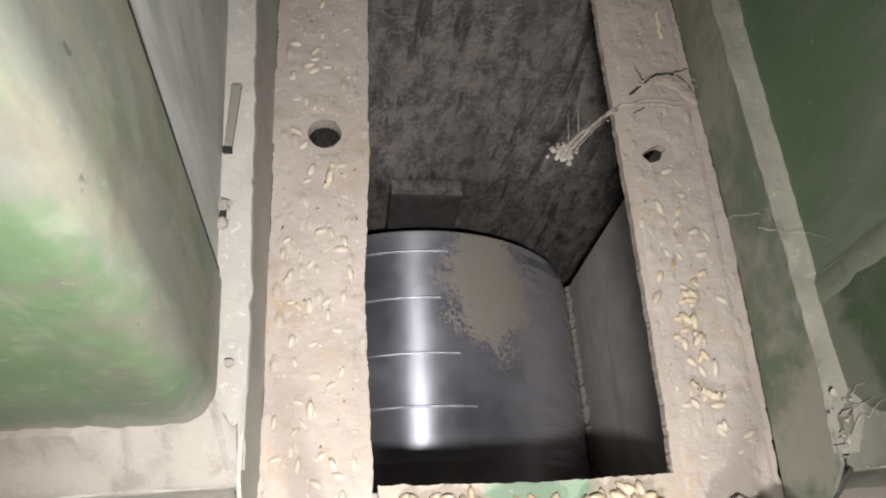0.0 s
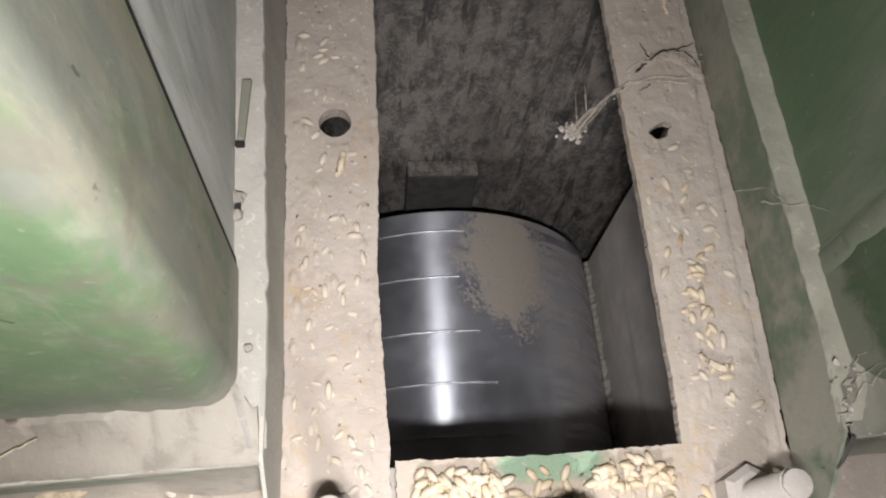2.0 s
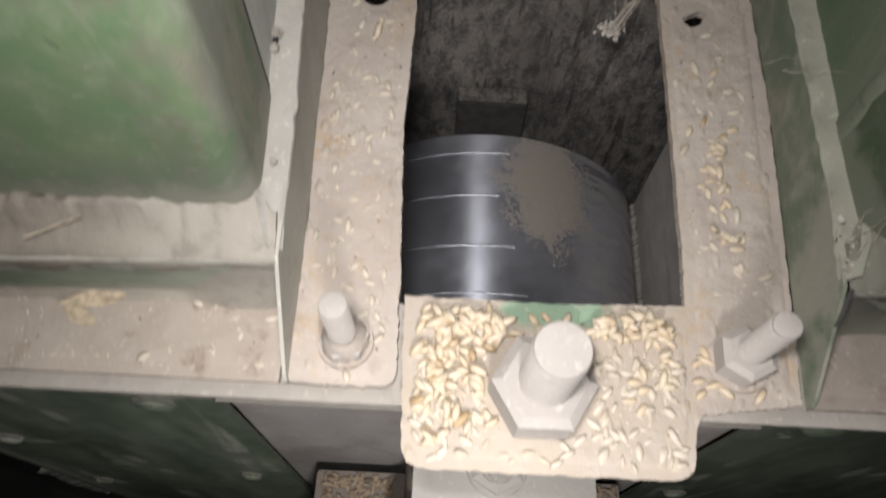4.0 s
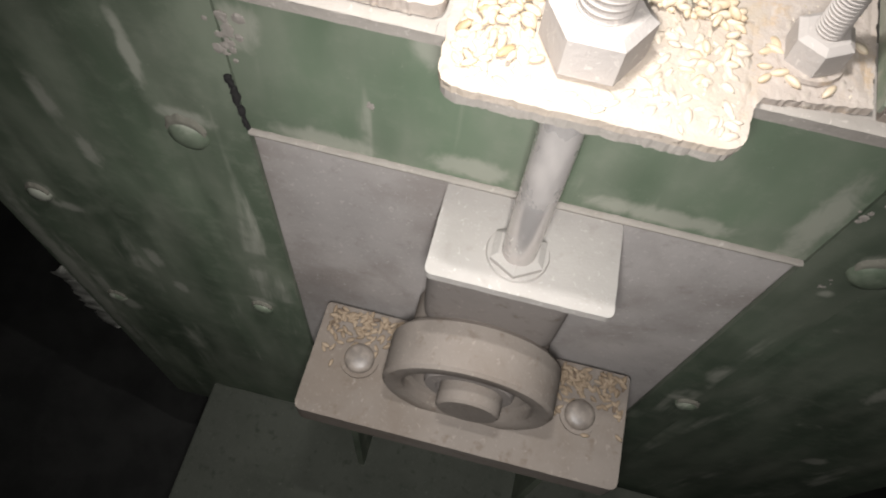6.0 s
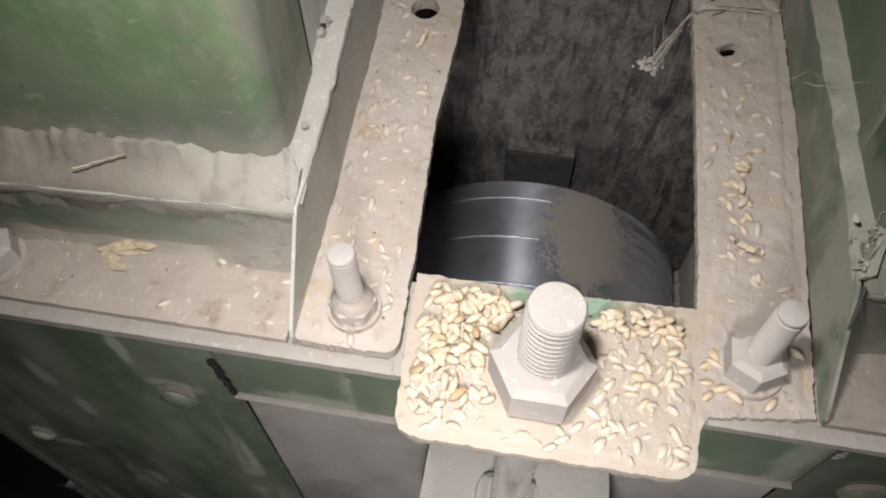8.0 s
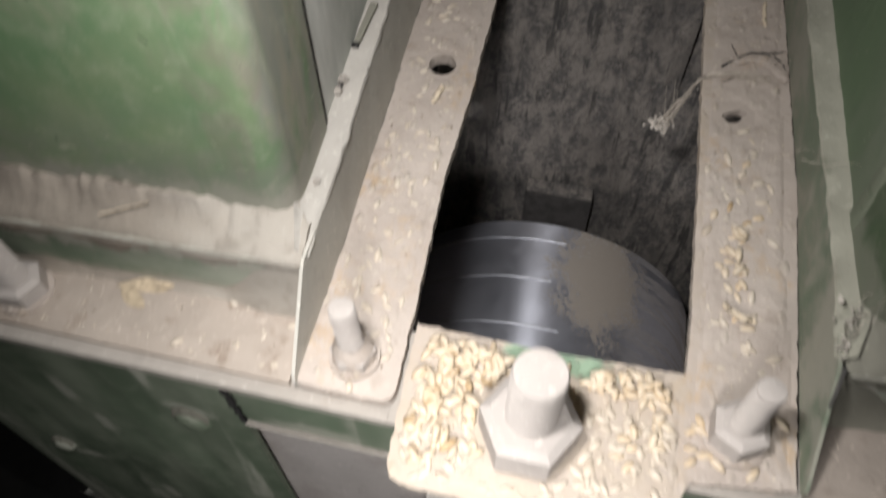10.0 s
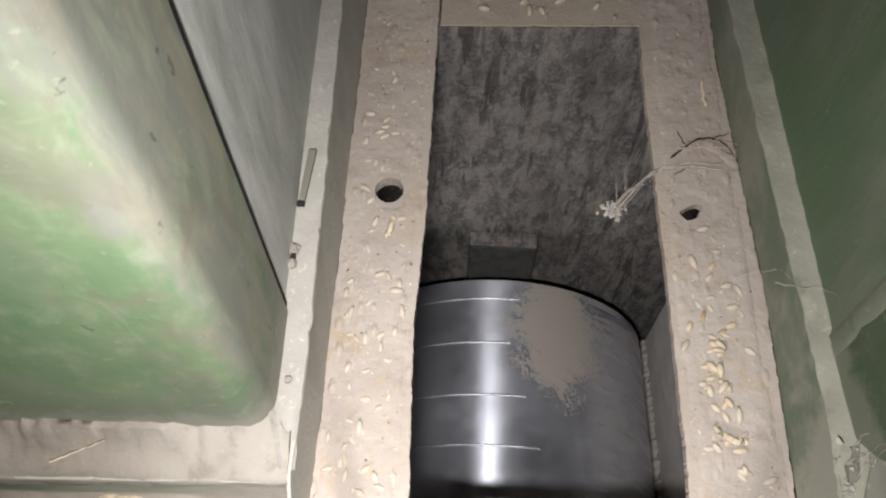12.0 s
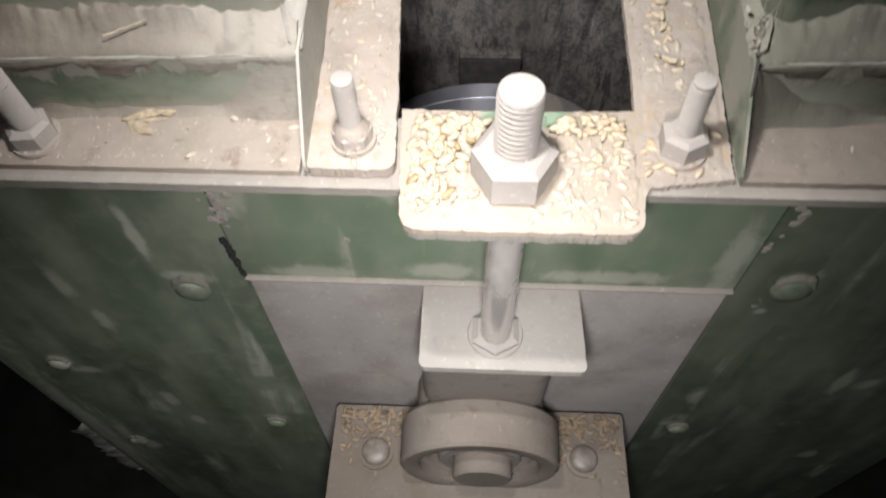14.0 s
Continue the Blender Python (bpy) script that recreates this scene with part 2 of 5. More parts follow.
def bar_paint(name):
    """Green enamel on the sockets' front bars: ragged dust hanging from the top edge, a pale film toward the inner corner."""
    n = Nodes(name)
    sep = n.add("ShaderNodeSeparateXYZ", {"Vector": n.coord})
    cloud, fine = n.noise(40, 5, 0.6, (1, 1, 2)), n.noise(420, 4, 0.6)
    ragged = n.math("SUBTRACT", n.noise(120, 6, 0.68, (1, 1, 0.45), 0.7), 0.5)
    col = n.mix(n.ramp(cloud, 0.35, 0.65), (0.145, 0.190, 0.130), (0.225, 0.255, 0.190))
    near = n.math("SUBTRACT", 1.0, n.ramp(n.math("ADD", n.math("ABSOLUTE", sep.outputs[0]), n.math("MULTIPLY", n.math("SUBTRACT", n.noise(45, 5, 0.65), 0.5), 0.10)), 0.088, 0.158))
    col = n.mix(n.math("MULTIPLY", near, 0.75), col, (0.40, 0.405, 0.335))
    hang = n.ramp(n.math("ADD", sep.outputs[2], n.math("MULTIPLY", ragged, 0.036)), 0.0195, 0.0250)
    col = n.mix(n.math("MULTIPLY", hang, 0.8), col, (0.42, 0.388, 0.335))
    foot = n.math("SUBTRACT", 1.0, n.ramp(n.math("ADD", sep.outputs[2], n.math("MULTIPLY", ragged, 0.016)), 0.004, 0.010))
    col = n.mix(n.math("MULTIPLY", foot, 0.6), col, (0.37, 0.325, 0.272))
    col = n.mix(n.math("MULTIPLY", n.ramp(fine, 0.64, 0.74), 0.4), col, (0.36, 0.335, 0.28))
    return n.done(col, 0.75, 0.0, n.bump(fine, 0.2, 0.0006, n.bump(hang, 0.3, 0.0008)), 0.3)


def sheet_paint(name, paint, film, dust, rough=0.5, stains=()):
    """Dark enamel on the boot's front sheets: dull film, soft upright runs of dust, and blots of dust (x, height, half width, half height)."""
    n = Nodes(name)
    slant = n.add("ShaderNodeMapping", {"Vector": n.coord, "Rotation": (0.0, radians(4), 0.0), "Scale": (1.0, 1.0, 0.11)}).outputs[0]
    wipe = n.add("ShaderNodeTexNoise", {"Vector": slant, "Scale": 30.0, "Detail": 5.0, "Roughness": 0.6, "Distortion": 0.3}).outputs[0]
    runs, cloud, fine = n.noise(34, 3, 0.5, (1, 1, 0.3), 0.2), n.noise(9, 4, 0.55), n.noise(420, 4, 0.6)
    col = n.mix(n.ramp(cloud, 0.3, 0.7), paint, tuple(c * 1.5 for c in paint))
    col = n.mix(n.math("MULTIPLY", n.ramp(runs, 0.3, 0.75), 0.7), col, film)
    col = n.mix(n.math("MULTIPLY", n.ramp(n.noise(70, 5, 0.65), 0.45, 0.7), 0.35), col, film)
    col = n.mix(n.math("MULTIPLY", n.math("MULTIPLY", n.ramp(wipe, 0.56, 0.68), n.ramp(n.noise(22, 4, 0.6), 0.38, 0.58)), 0.8), col, dust)
    col = n.mix(n.math("MULTIPLY", n.ramp(n.noise(24, 4, 0.6), 0.66, 0.76), 0.6), col, dust)
    col = n.mix(n.math("MULTIPLY", n.ramp(fine, 0.68, 0.76), 0.4), col, dust)
    if stains:
        sep = n.add("ShaderNodeSeparateXYZ", {"Vector": n.coord})
        ragged = n.math("MULTIPLY", n.math("SUBTRACT", n.noise(90, 5, 0.65, (1, 1, 0.6), 0.6), 0.5), 1.5)
        for x, w, rx, rw in stains:
            dx = n.math("DIVIDE", n.math("SUBTRACT", sep.outputs[0], x), rx)
            dw = n.math("DIVIDE", n.math("SUBTRACT", sep.outputs[2], w), rw)
            far = n.math("ADD", n.math("SQRT", n.math("ADD", n.math("MULTIPLY", dx, dx), n.math("MULTIPLY", dw, dw))), ragged)
            col = n.mix(n.math("MULTIPLY", n.math("SUBTRACT", 1.0, n.ramp(far, 0.35, 1.05)), 0.75), col, dust)
    nor = n.bump(runs, 0.12, 0.002)
    nor = n.bump(fine, 0.15, 0.0005, nor)
    return n.done(col, rough, 0.0, nor, 0.35)


def pulley_steel(name):
    """Bright turned steel, part of it under brown dust with wiped streaks."""
    n = Nodes(name)
    turn = n.noise(900, 3, 0.5, (0.02, 1, 0.02))
    blot = n.noise(60, 6, 0.7, (1, 1, 1), 0.4)
    sep = n.add("ShaderNodeSeparateXYZ", {"Vector": n.coord})
    dx = n.math("DIVIDE", n.math("SUBTRACT", sep.outputs[0], 0.029), 0.030)
    dy = n.math("DIVIDE", n.math("SUBTRACT", sep.outputs[1], 0.143), 0.046)
    far = n.math("SQRT", n.math("ADD", n.math("MULTIPLY", dx, dx), n.math("MULTIPLY", dy, dy)))
    far = n.math("ADD", far, n.math("MULTIPLY", n.math("SUBTRACT", blot, 0.5), 1.3))
    far = n.math("ADD", far, n.math("MULTIPLY", n.math("SUBTRACT", n.noise(520, 6, 0.8), 0.5), 2.3))
    patch = n.math("SUBTRACT", 1.0, n.ramp(far, 0.74, 0.98))
    swept = n.add("ShaderNodeMapping", {"Vector": n.coord, "Rotation": (0.0, 0.0, radians(24)), "Scale": (0.25, 2.4, 0.25)}).outputs[0]
    streaks = n.ramp(n.add("ShaderNodeTexNoise", {"Vector": swept, "Scale": 52.0, "Detail": 3.0, "Roughness": 0.6, "Distortion": 0.4}).outputs[0], 0.50, 0.56)
    film = n.ramp(n.noise(30, 5, 0.65), 0.3, 0.8)
    edge = n.ramp(sep.outputs[0], 0.034, 0.062)
    dull = n.math("MULTIPLY", n.math("MULTIPLY", edge, n.math("SUBTRACT", 1.0, streaks)), 0.5)
    thin = n.math("ADD", n.math("MULTIPLY", film, 0.16), 0.12)
    cover = n.math("MAXIMUM", patch, n.math("MAXIMUM", dull, thin))
    specks = n.ramp(n.noise(700, 3, 0.6), 0.69, 0.73)
    cover = n.math("MAXIMUM", cover, n.math("MULTIPLY", specks, 0.6))
    col = n.mix(n.math("MAXIMUM", patch, dull), (0.72, 0.72, 0.79), (0.40, 0.345, 0.295))
    metal = n.math("SUBTRACT", 1.0, cover)
    rough = n.add("ShaderNodeMapRange", {"Value": cover, "To Min": 0.19, "To Max": 0.9}).outputs[0]
    tangent = n.add("ShaderNodeTangent")
    tangent.direction_type, tangent.axis = "RADIAL", "Y"
    n.put(n.bsdf.inputs["Anisotropic"], 0.9)
    n.put(n.bsdf.inputs["Anisotropic Rotation"], 0.25)
    n.put(n.bsdf.inputs["Tangent"], tangent.outputs[0])
    nor = n.bump(turn, 0.12, 0.0004)
    nor = n.bump(n.noise(900, 4, 0.6), n.math("MULTIPLY", cover, 0.4), 0.0006, nor)
    return n.done(col, rough, metal, nor)


def caked_inside(name):
    """Dark sheet inside the boot, caked with brown flour dust that has run down in streaks."""
    n = Nodes(name)
    runs = n.noise(120, 6, 0.65, (1, 1, 0.5), 0.3)
    clot = n.noise(330, 6, 0.7, None, 0.6)
    fine = n.noise(620, 4, 0.6)
    col = n.mix(n.ramp(runs, 0.4, 0.62), (0.135, 0.124, 0.118), (0.30, 0.265, 0.235))
    col = n.mix(n.math("MULTIPLY", n.ramp(clot, 0.48, 0.62), 0.6), col, (0.35, 0.305, 0.268))
    col = n.mix(n.math("MULTIPLY", n.ramp(n.noise(28, 4, 0.6, (1, 1, 0.5), 0.4), 0.48, 0.7), 0.55), col, (0.10, 0.092, 0.088))
    col = n.mix(n.math("MULTIPLY", n.ramp(fine, 0.6, 0.7), 0.4), col, (0.075, 0.066, 0.06))
    drip = n.math("MULTIPLY", n.ramp(n.noise(170, 4, 0.6, (1, 1, 0.13), 0.3), 0.54, 0.63), n.ramp(n.noise(20, 3), 0.38, 0.55))
    col = n.mix(n.math("MULTIPLY", drip, 0.75), col, (0.062, 0.058, 0.056))
    nor = n.bump(clot, 0.7, 0.003)
    nor = n.bump(runs, 0.4, 0.004, nor)
    nor = n.bump(fine, 0.5, 0.0008, nor)
    return n.done(col, 0.9, 0.0, nor, 0.2)


def belt_rubber(name):
    """Rubber rubbed smooth and dulled by an even grey dust, with a few slanting scuffs."""
    n = Nodes(name)
    rub, fine = n.noise(45, 5, 0.6), n.noise(900, 3, 0.6)
    col = n.mix(n.ramp(rub, 0.35, 0.7), (0.40, 0.37, 0.345), (0.52, 0.48, 0.44))
    slant = n.add("ShaderNodeMapping", {"Vector": n.coord, "Rotation": (radians(38), 0.0, 0.0), "Scale": (1.0, 0.12, 1.0)}).outputs[0]
    scuff = n.add("ShaderNodeTexNoise", {"Vector": slant, "Scale": 60.0, "Detail": 3.0}).outputs[0]
    col = n.mix(n.math("MULTIPLY", n.ramp(scuff, 0.54, 0.68), 0.45), col, (0.27, 0.25, 0.23))
    col = n.mix(n.math("MULTIPLY", n.ramp(fine, 0.5, 0.7), 0.3), col, (0.58, 0.54, 0.49))
    return n.done(col, 0.8, 0.0, n.bump(fine, 0.3, 0.0005), 0.3)


def grain_skin(name, tint=1.0):
    n = Nodes(name)
    rnd = n.add("ShaderNodeObjectInfo").outputs["Random"]
    col = n.mix(rnd, (0.505, 0.375, 0.24), (0.54, 0.445, 0.33))
    col = n.mix(n.math("MULTIPLY", n.ramp(n.noise(700, 3), 0.45, 0.7), 0.5), col, (0.53, 0.45, 0.34))
    col = n.mix(n.math("GREATER_THAN", rnd, 0.95), col, (0.38, 0.26, 0.14))
    col = n.mix(n.math("MULTIPLY", n.ramp(n.noise(260, 4, 0.6), 0.4, 0.7), 0.32), col, (0.56, 0.49, 0.41))
    col = n.mix(tint, DUST, col)
    return n.done(col, 0.5, 0.0, n.bump(n.noise(900, 2, 0.5, (0.2, 1, 1)), 0.15, 0.0004), 0.4)


def plain(name, color, rough, metal=0.0, scale=60, depth=0.001, vary=0.25):
    n = Nodes(name)
    tone = n.noise(scale, 5, 0.6)
    col = n.mix(n.ramp(tone, 0.3, 0.7), tuple(c * (1 - vary) for c in color), tuple(min(1, c * (1 + vary)) for c in color))
    return n.done(col, rough, metal, n.bump(n.noise(scale * 8, 4, 0.6), 0.3, depth))


def drifted_dust(name):
    """Dust banked on the sockets: paler round the leg's corner, darker and browner farther out."""
    n = Nodes(name)
    sep = n.add("ShaderNodeSeparateXYZ", {"Vector": n.coord})
    out = n.math("ADD", n.math("ABSOLUTE", sep.outputs[0]), n.math("MULTIPLY", n.math("SUBTRACT", n.noise(24, 5, 0.6, (1, 1, 3)), 0.5), 0.14))
    mid, fine, grit = n.noise(120, 5, 0.6, None, 0.4), n.noise(520, 4, 0.6), n.noise(1700, 2, 0.5)
    col = n.mix(n.ramp(out, 0.095, 0.15), (0.345, 0.308, 0.264), (0.265, 0.226, 0.186))
    col = n.mix(n.math("MULTIPLY", n.ramp(mid, 0.52, 0.72), 0.5), col, (0.19, 0.16, 0.132))
    col = n.mix(n.math("MULTIPLY", n.ramp(n.noise(30, 5, 0.6, (0.5, 1, 2.5), 0.5), 0.52, 0.66), 0.5), col, (0.17, 0.15, 0.12))
    col = n.mix(n.math("MULTIPLY", n.ramp(fine, 0.62, 0.72), 0.35), col, (0.46, 0.42, 0.37))
    nor = n.bump(mid, 0.22, 0.003)
    nor = n.bump(fine, 0.3, 0.0008, nor)
    nor = n.bump(grit, 0.25, 0.0003, nor)
    return n.done(col, 0.95, 0.0, nor, 0.12)


def rod_steel(name):
    """Round bar of bright metal, dusted in blotches."""
    n = Nodes(name)
    blot, fine = n.noise(45, 5, 0.6, (1, 1, 0.5)), n.noise(500, 4, 0.6)
    cover = n.math("ADD", n.math("MULTIPLY", n.ramp(blot, 0.38, 0.70), 0.4), 0.38)
    col = n.mix(cover, (0.66, 0.61, 0.58), (0.46, 0.41, 0.375))
    r = n.add("ShaderNodeMapRange", {"Value": cover, "To Min": 0.05, "To Max": 0.5}).outputs[0]
    return n.done(col, r, n.math("SUBTRACT", 0.9, cover), n.bump(fine, n.math("MULTIPLY", cover, 0.3), 0.0005))


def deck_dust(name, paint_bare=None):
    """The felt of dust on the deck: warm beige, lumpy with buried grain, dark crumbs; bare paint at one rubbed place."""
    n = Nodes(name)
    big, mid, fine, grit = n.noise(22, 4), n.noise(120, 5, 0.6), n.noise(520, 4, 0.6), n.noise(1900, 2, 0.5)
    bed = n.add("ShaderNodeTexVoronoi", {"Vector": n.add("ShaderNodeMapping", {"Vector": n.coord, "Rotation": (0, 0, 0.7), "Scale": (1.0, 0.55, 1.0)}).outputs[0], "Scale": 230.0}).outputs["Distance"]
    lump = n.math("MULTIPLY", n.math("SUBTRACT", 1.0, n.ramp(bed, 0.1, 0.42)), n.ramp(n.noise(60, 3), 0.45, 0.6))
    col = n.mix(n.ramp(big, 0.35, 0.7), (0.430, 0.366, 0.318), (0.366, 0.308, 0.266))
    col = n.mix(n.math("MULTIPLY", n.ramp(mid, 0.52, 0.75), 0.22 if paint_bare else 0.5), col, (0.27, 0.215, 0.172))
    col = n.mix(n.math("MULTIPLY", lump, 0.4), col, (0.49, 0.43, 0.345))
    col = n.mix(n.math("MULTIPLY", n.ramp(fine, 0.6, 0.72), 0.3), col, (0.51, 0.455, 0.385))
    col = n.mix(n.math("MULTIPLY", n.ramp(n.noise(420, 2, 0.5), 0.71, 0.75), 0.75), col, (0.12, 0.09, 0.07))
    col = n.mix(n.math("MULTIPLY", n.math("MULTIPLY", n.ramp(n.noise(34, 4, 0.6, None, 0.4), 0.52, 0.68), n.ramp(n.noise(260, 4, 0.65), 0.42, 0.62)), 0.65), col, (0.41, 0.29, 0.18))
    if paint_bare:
        # Tan meal on the tab, also darkened in colour against the over-bright lamp.
        meal_dim = n.math("ADD", n.math("MULTIPLY", n.ramp(n.noise(75, 5, 0.65, None, 0.4), 0.35, 0.65), 0.5), 0.3)
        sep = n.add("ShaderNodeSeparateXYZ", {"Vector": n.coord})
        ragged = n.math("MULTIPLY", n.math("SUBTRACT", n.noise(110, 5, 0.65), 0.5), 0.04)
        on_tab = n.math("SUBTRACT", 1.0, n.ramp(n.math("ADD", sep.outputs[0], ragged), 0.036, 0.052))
        col = n.mix(n.math("MULTIPLY", meal_dim, on_tab), col, (0.395, 0.325, 0.255))
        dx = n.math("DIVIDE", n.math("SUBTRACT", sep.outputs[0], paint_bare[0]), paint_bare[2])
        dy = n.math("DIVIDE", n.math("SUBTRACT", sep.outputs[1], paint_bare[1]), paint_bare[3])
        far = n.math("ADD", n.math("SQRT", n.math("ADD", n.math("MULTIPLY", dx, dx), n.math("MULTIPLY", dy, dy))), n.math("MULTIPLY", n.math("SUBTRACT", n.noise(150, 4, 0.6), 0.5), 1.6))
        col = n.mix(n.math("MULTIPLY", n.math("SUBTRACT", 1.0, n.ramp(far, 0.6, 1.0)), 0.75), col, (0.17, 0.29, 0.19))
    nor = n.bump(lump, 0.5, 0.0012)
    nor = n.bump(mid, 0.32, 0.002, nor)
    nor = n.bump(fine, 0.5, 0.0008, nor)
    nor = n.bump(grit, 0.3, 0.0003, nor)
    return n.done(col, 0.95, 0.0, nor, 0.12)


M_DECK = deck_dust("dusty_deck_steel")
M_TAB = deck_dust("dimmed_dusty_tab_steel", (0.004, -0.003, 0.022, 0.006))
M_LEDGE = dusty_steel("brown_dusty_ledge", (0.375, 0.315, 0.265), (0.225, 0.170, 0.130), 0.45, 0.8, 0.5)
M_LIP = dusty_steel("pale_dust", (0.32, 0.285, 0.25), (0.25, 0.215, 0.18), 0.15, 0.6)
M_FIN = dusty_steel("grey_dusty_fin", (0.44, 0.41, 0.36), (0.34, 0.318, 0.272), 0.4, 0.3)
M_BOLT = dusty_steel("dusty_bolt_steel", (0.43, 0.382, 0.348), (0.31, 0.275, 0.245), 0.15, 0.25)
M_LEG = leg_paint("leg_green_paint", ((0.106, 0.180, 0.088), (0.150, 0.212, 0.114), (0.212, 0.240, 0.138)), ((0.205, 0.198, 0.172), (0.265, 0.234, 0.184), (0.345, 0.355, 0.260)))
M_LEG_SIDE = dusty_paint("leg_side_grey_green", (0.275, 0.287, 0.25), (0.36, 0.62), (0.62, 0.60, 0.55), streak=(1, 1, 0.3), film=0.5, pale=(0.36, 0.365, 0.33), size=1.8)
# Right leg: darker copies of the paint, its dimmer light put into the colour.
M_LEG_SHADED = leg_paint("leg_shaded_green_paint", ((0.028, 0.062, 0.024), (0.038, 0.076, 0.031), (0.055, 0.078, 0.043)), ((0.060, 0.068, 0.046), (0.055, 0.068, 0.038), (0.15, 0.165, 0.115)), 0.5, 0.45)
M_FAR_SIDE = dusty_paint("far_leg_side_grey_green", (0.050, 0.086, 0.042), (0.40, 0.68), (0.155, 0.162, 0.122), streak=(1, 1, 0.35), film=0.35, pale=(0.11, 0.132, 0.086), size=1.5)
M_COLLAR = bar_paint("bar_green_dusted")
M_FRONT = sheet_paint("front_green_paint", (0.105, 0.136, 0.090), (0.235, 0.252, 0.192), (0.38, 0.37, 0.305), 0.5, ((0.1115, -0.092, 0.009, 0.045), (-0.126, -0.056, 0.010, 0.016), (-0.03, -0.113, 0.025, 0.010), (-0.10, -0.117, 0.03, 0.008), (0.055, -0.114, 0.04, 0.008), (-0.052, -0.045, 0.010, 0.014)))
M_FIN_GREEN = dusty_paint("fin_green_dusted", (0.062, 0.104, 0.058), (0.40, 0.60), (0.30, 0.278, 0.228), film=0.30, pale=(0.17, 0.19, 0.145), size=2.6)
# blots of dust: x, height, half width, half height
BLOTS = ((-0.239, -0.135, 0.006, 0.022), (-0.233, -0.176, 0.008, 0.018), (-0.179, -0.083, 0.004, 0.028), (-0.1642, -0.3377, 0.012, 0.007), (-0.289, -0.243, 0.009, 0.015), (-0.278, -0.256, 0.013, 0.008),
         (-0.292, -0.42, 0.010, 0.014), (-0.324, -0.40, 0.010, 0.20), (-0.237, -0.306, 0.007, 0.016), (-0.229, -0.351, 0.007, 0.012), (-0.1655, -0.1230, 0.018, 0.008))
BLOTS_FAR = ((0.1475, -0.1115, 0.014, 0.009), (0.1406, -0.1432, 0.004, 0.004), (0.1396, -0.3217, 0.012, 0.007), (0.2679, -0.394, 0.010, 0.012), (0.229, -0.241, 0.007, 0.024), (0.2474, -0.246, 0.008, 0.011))
# Left sheets lighter than the right: weak lamp reach made up in the colour.
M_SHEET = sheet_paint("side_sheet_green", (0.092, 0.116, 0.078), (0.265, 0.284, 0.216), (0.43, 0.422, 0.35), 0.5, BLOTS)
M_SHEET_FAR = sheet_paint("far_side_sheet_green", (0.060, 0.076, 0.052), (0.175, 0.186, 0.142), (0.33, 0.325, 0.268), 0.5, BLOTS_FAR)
M_PANEL = dusty_steel("grey_panel_dust", (0.47, 0.425, 0.398), (0.27, 0.23, 0.205), 0.2, 0.2, 0.75)
M_SEAT = dusty_steel("seat_dust", (0.39, 0.357, 0.325), (0.30, 0.267, 0.236), 0.25, 0.3, 0.2)
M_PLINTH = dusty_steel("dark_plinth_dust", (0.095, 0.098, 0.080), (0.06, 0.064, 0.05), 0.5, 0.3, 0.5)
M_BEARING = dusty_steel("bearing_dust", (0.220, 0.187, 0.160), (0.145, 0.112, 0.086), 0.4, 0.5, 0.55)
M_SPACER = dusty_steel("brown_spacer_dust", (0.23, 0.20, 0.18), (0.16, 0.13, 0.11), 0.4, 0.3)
# Right ledge's dust: light falling off to this side is put into the colour.
M_LEDGE_SHADED = dusty_steel("shaded_dusty_ledge", (0.29, 0.243, 0.205), (0.20, 0.16, 0.13), 0.4)
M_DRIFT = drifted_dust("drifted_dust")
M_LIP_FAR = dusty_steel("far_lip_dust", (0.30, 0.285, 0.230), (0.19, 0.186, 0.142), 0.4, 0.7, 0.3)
# Green-grey dust; also darkens the right bank, the light's fall-off put into colour.
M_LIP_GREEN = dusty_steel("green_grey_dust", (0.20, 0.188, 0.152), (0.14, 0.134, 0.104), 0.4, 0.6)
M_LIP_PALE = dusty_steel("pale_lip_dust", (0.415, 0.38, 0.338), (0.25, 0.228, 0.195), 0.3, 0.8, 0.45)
M_BOLT_GLINT = plain("worn_bolt_head", (0.20, 0.168, 0.142), 0.4, 0.0, 150, 0.0006)
M_PULLEY = pulley_steel("turned_pulley_steel")
M_RING = plain("bright_ridge_steel", (0.62, 0.62, 0.66), 0.42, 0.75, 90, 0.0003)
M_INSIDE = caked_inside("caked_inside_sheet")
M_COVER = plain("dark_dusty_cover", (0.085, 0.076, 0.072), 0.85, 0.0, 120, 0.0015)
M_BELT = belt_rubber("dusty_belt_rubber")
M_GRAIN = grain_skin("wheat_skin")
M_GRAIN_DUSTY = grain_skin("wheat_skin_dusted", 0.35)
M_STRAW = plain("straw", (0.56, 0.46, 0.34), 0.7, scale=300)
M_WEB = plain("dusty_cobweb", (0.42, 0.36, 0.30), 0.95, scale=400)
M_ROD = rod_steel("bright_rod_steel")
# Near-black for thin pieces that paint the shade inside gaps, slits and cracks.
M_GAP = plain("gap_shadow_black", (0.016, 0.014, 0.013), 0.95, 0.0, 150)
M_DARK = plain("dark_cast_iron", (0.07, 0.065, 0.06), 0.7, 0.0, 120)
M_CONCRETE = plain("dark_concrete", (0.05, 0.048, 0.044), 0.9, 0.0, 12, 0.002)

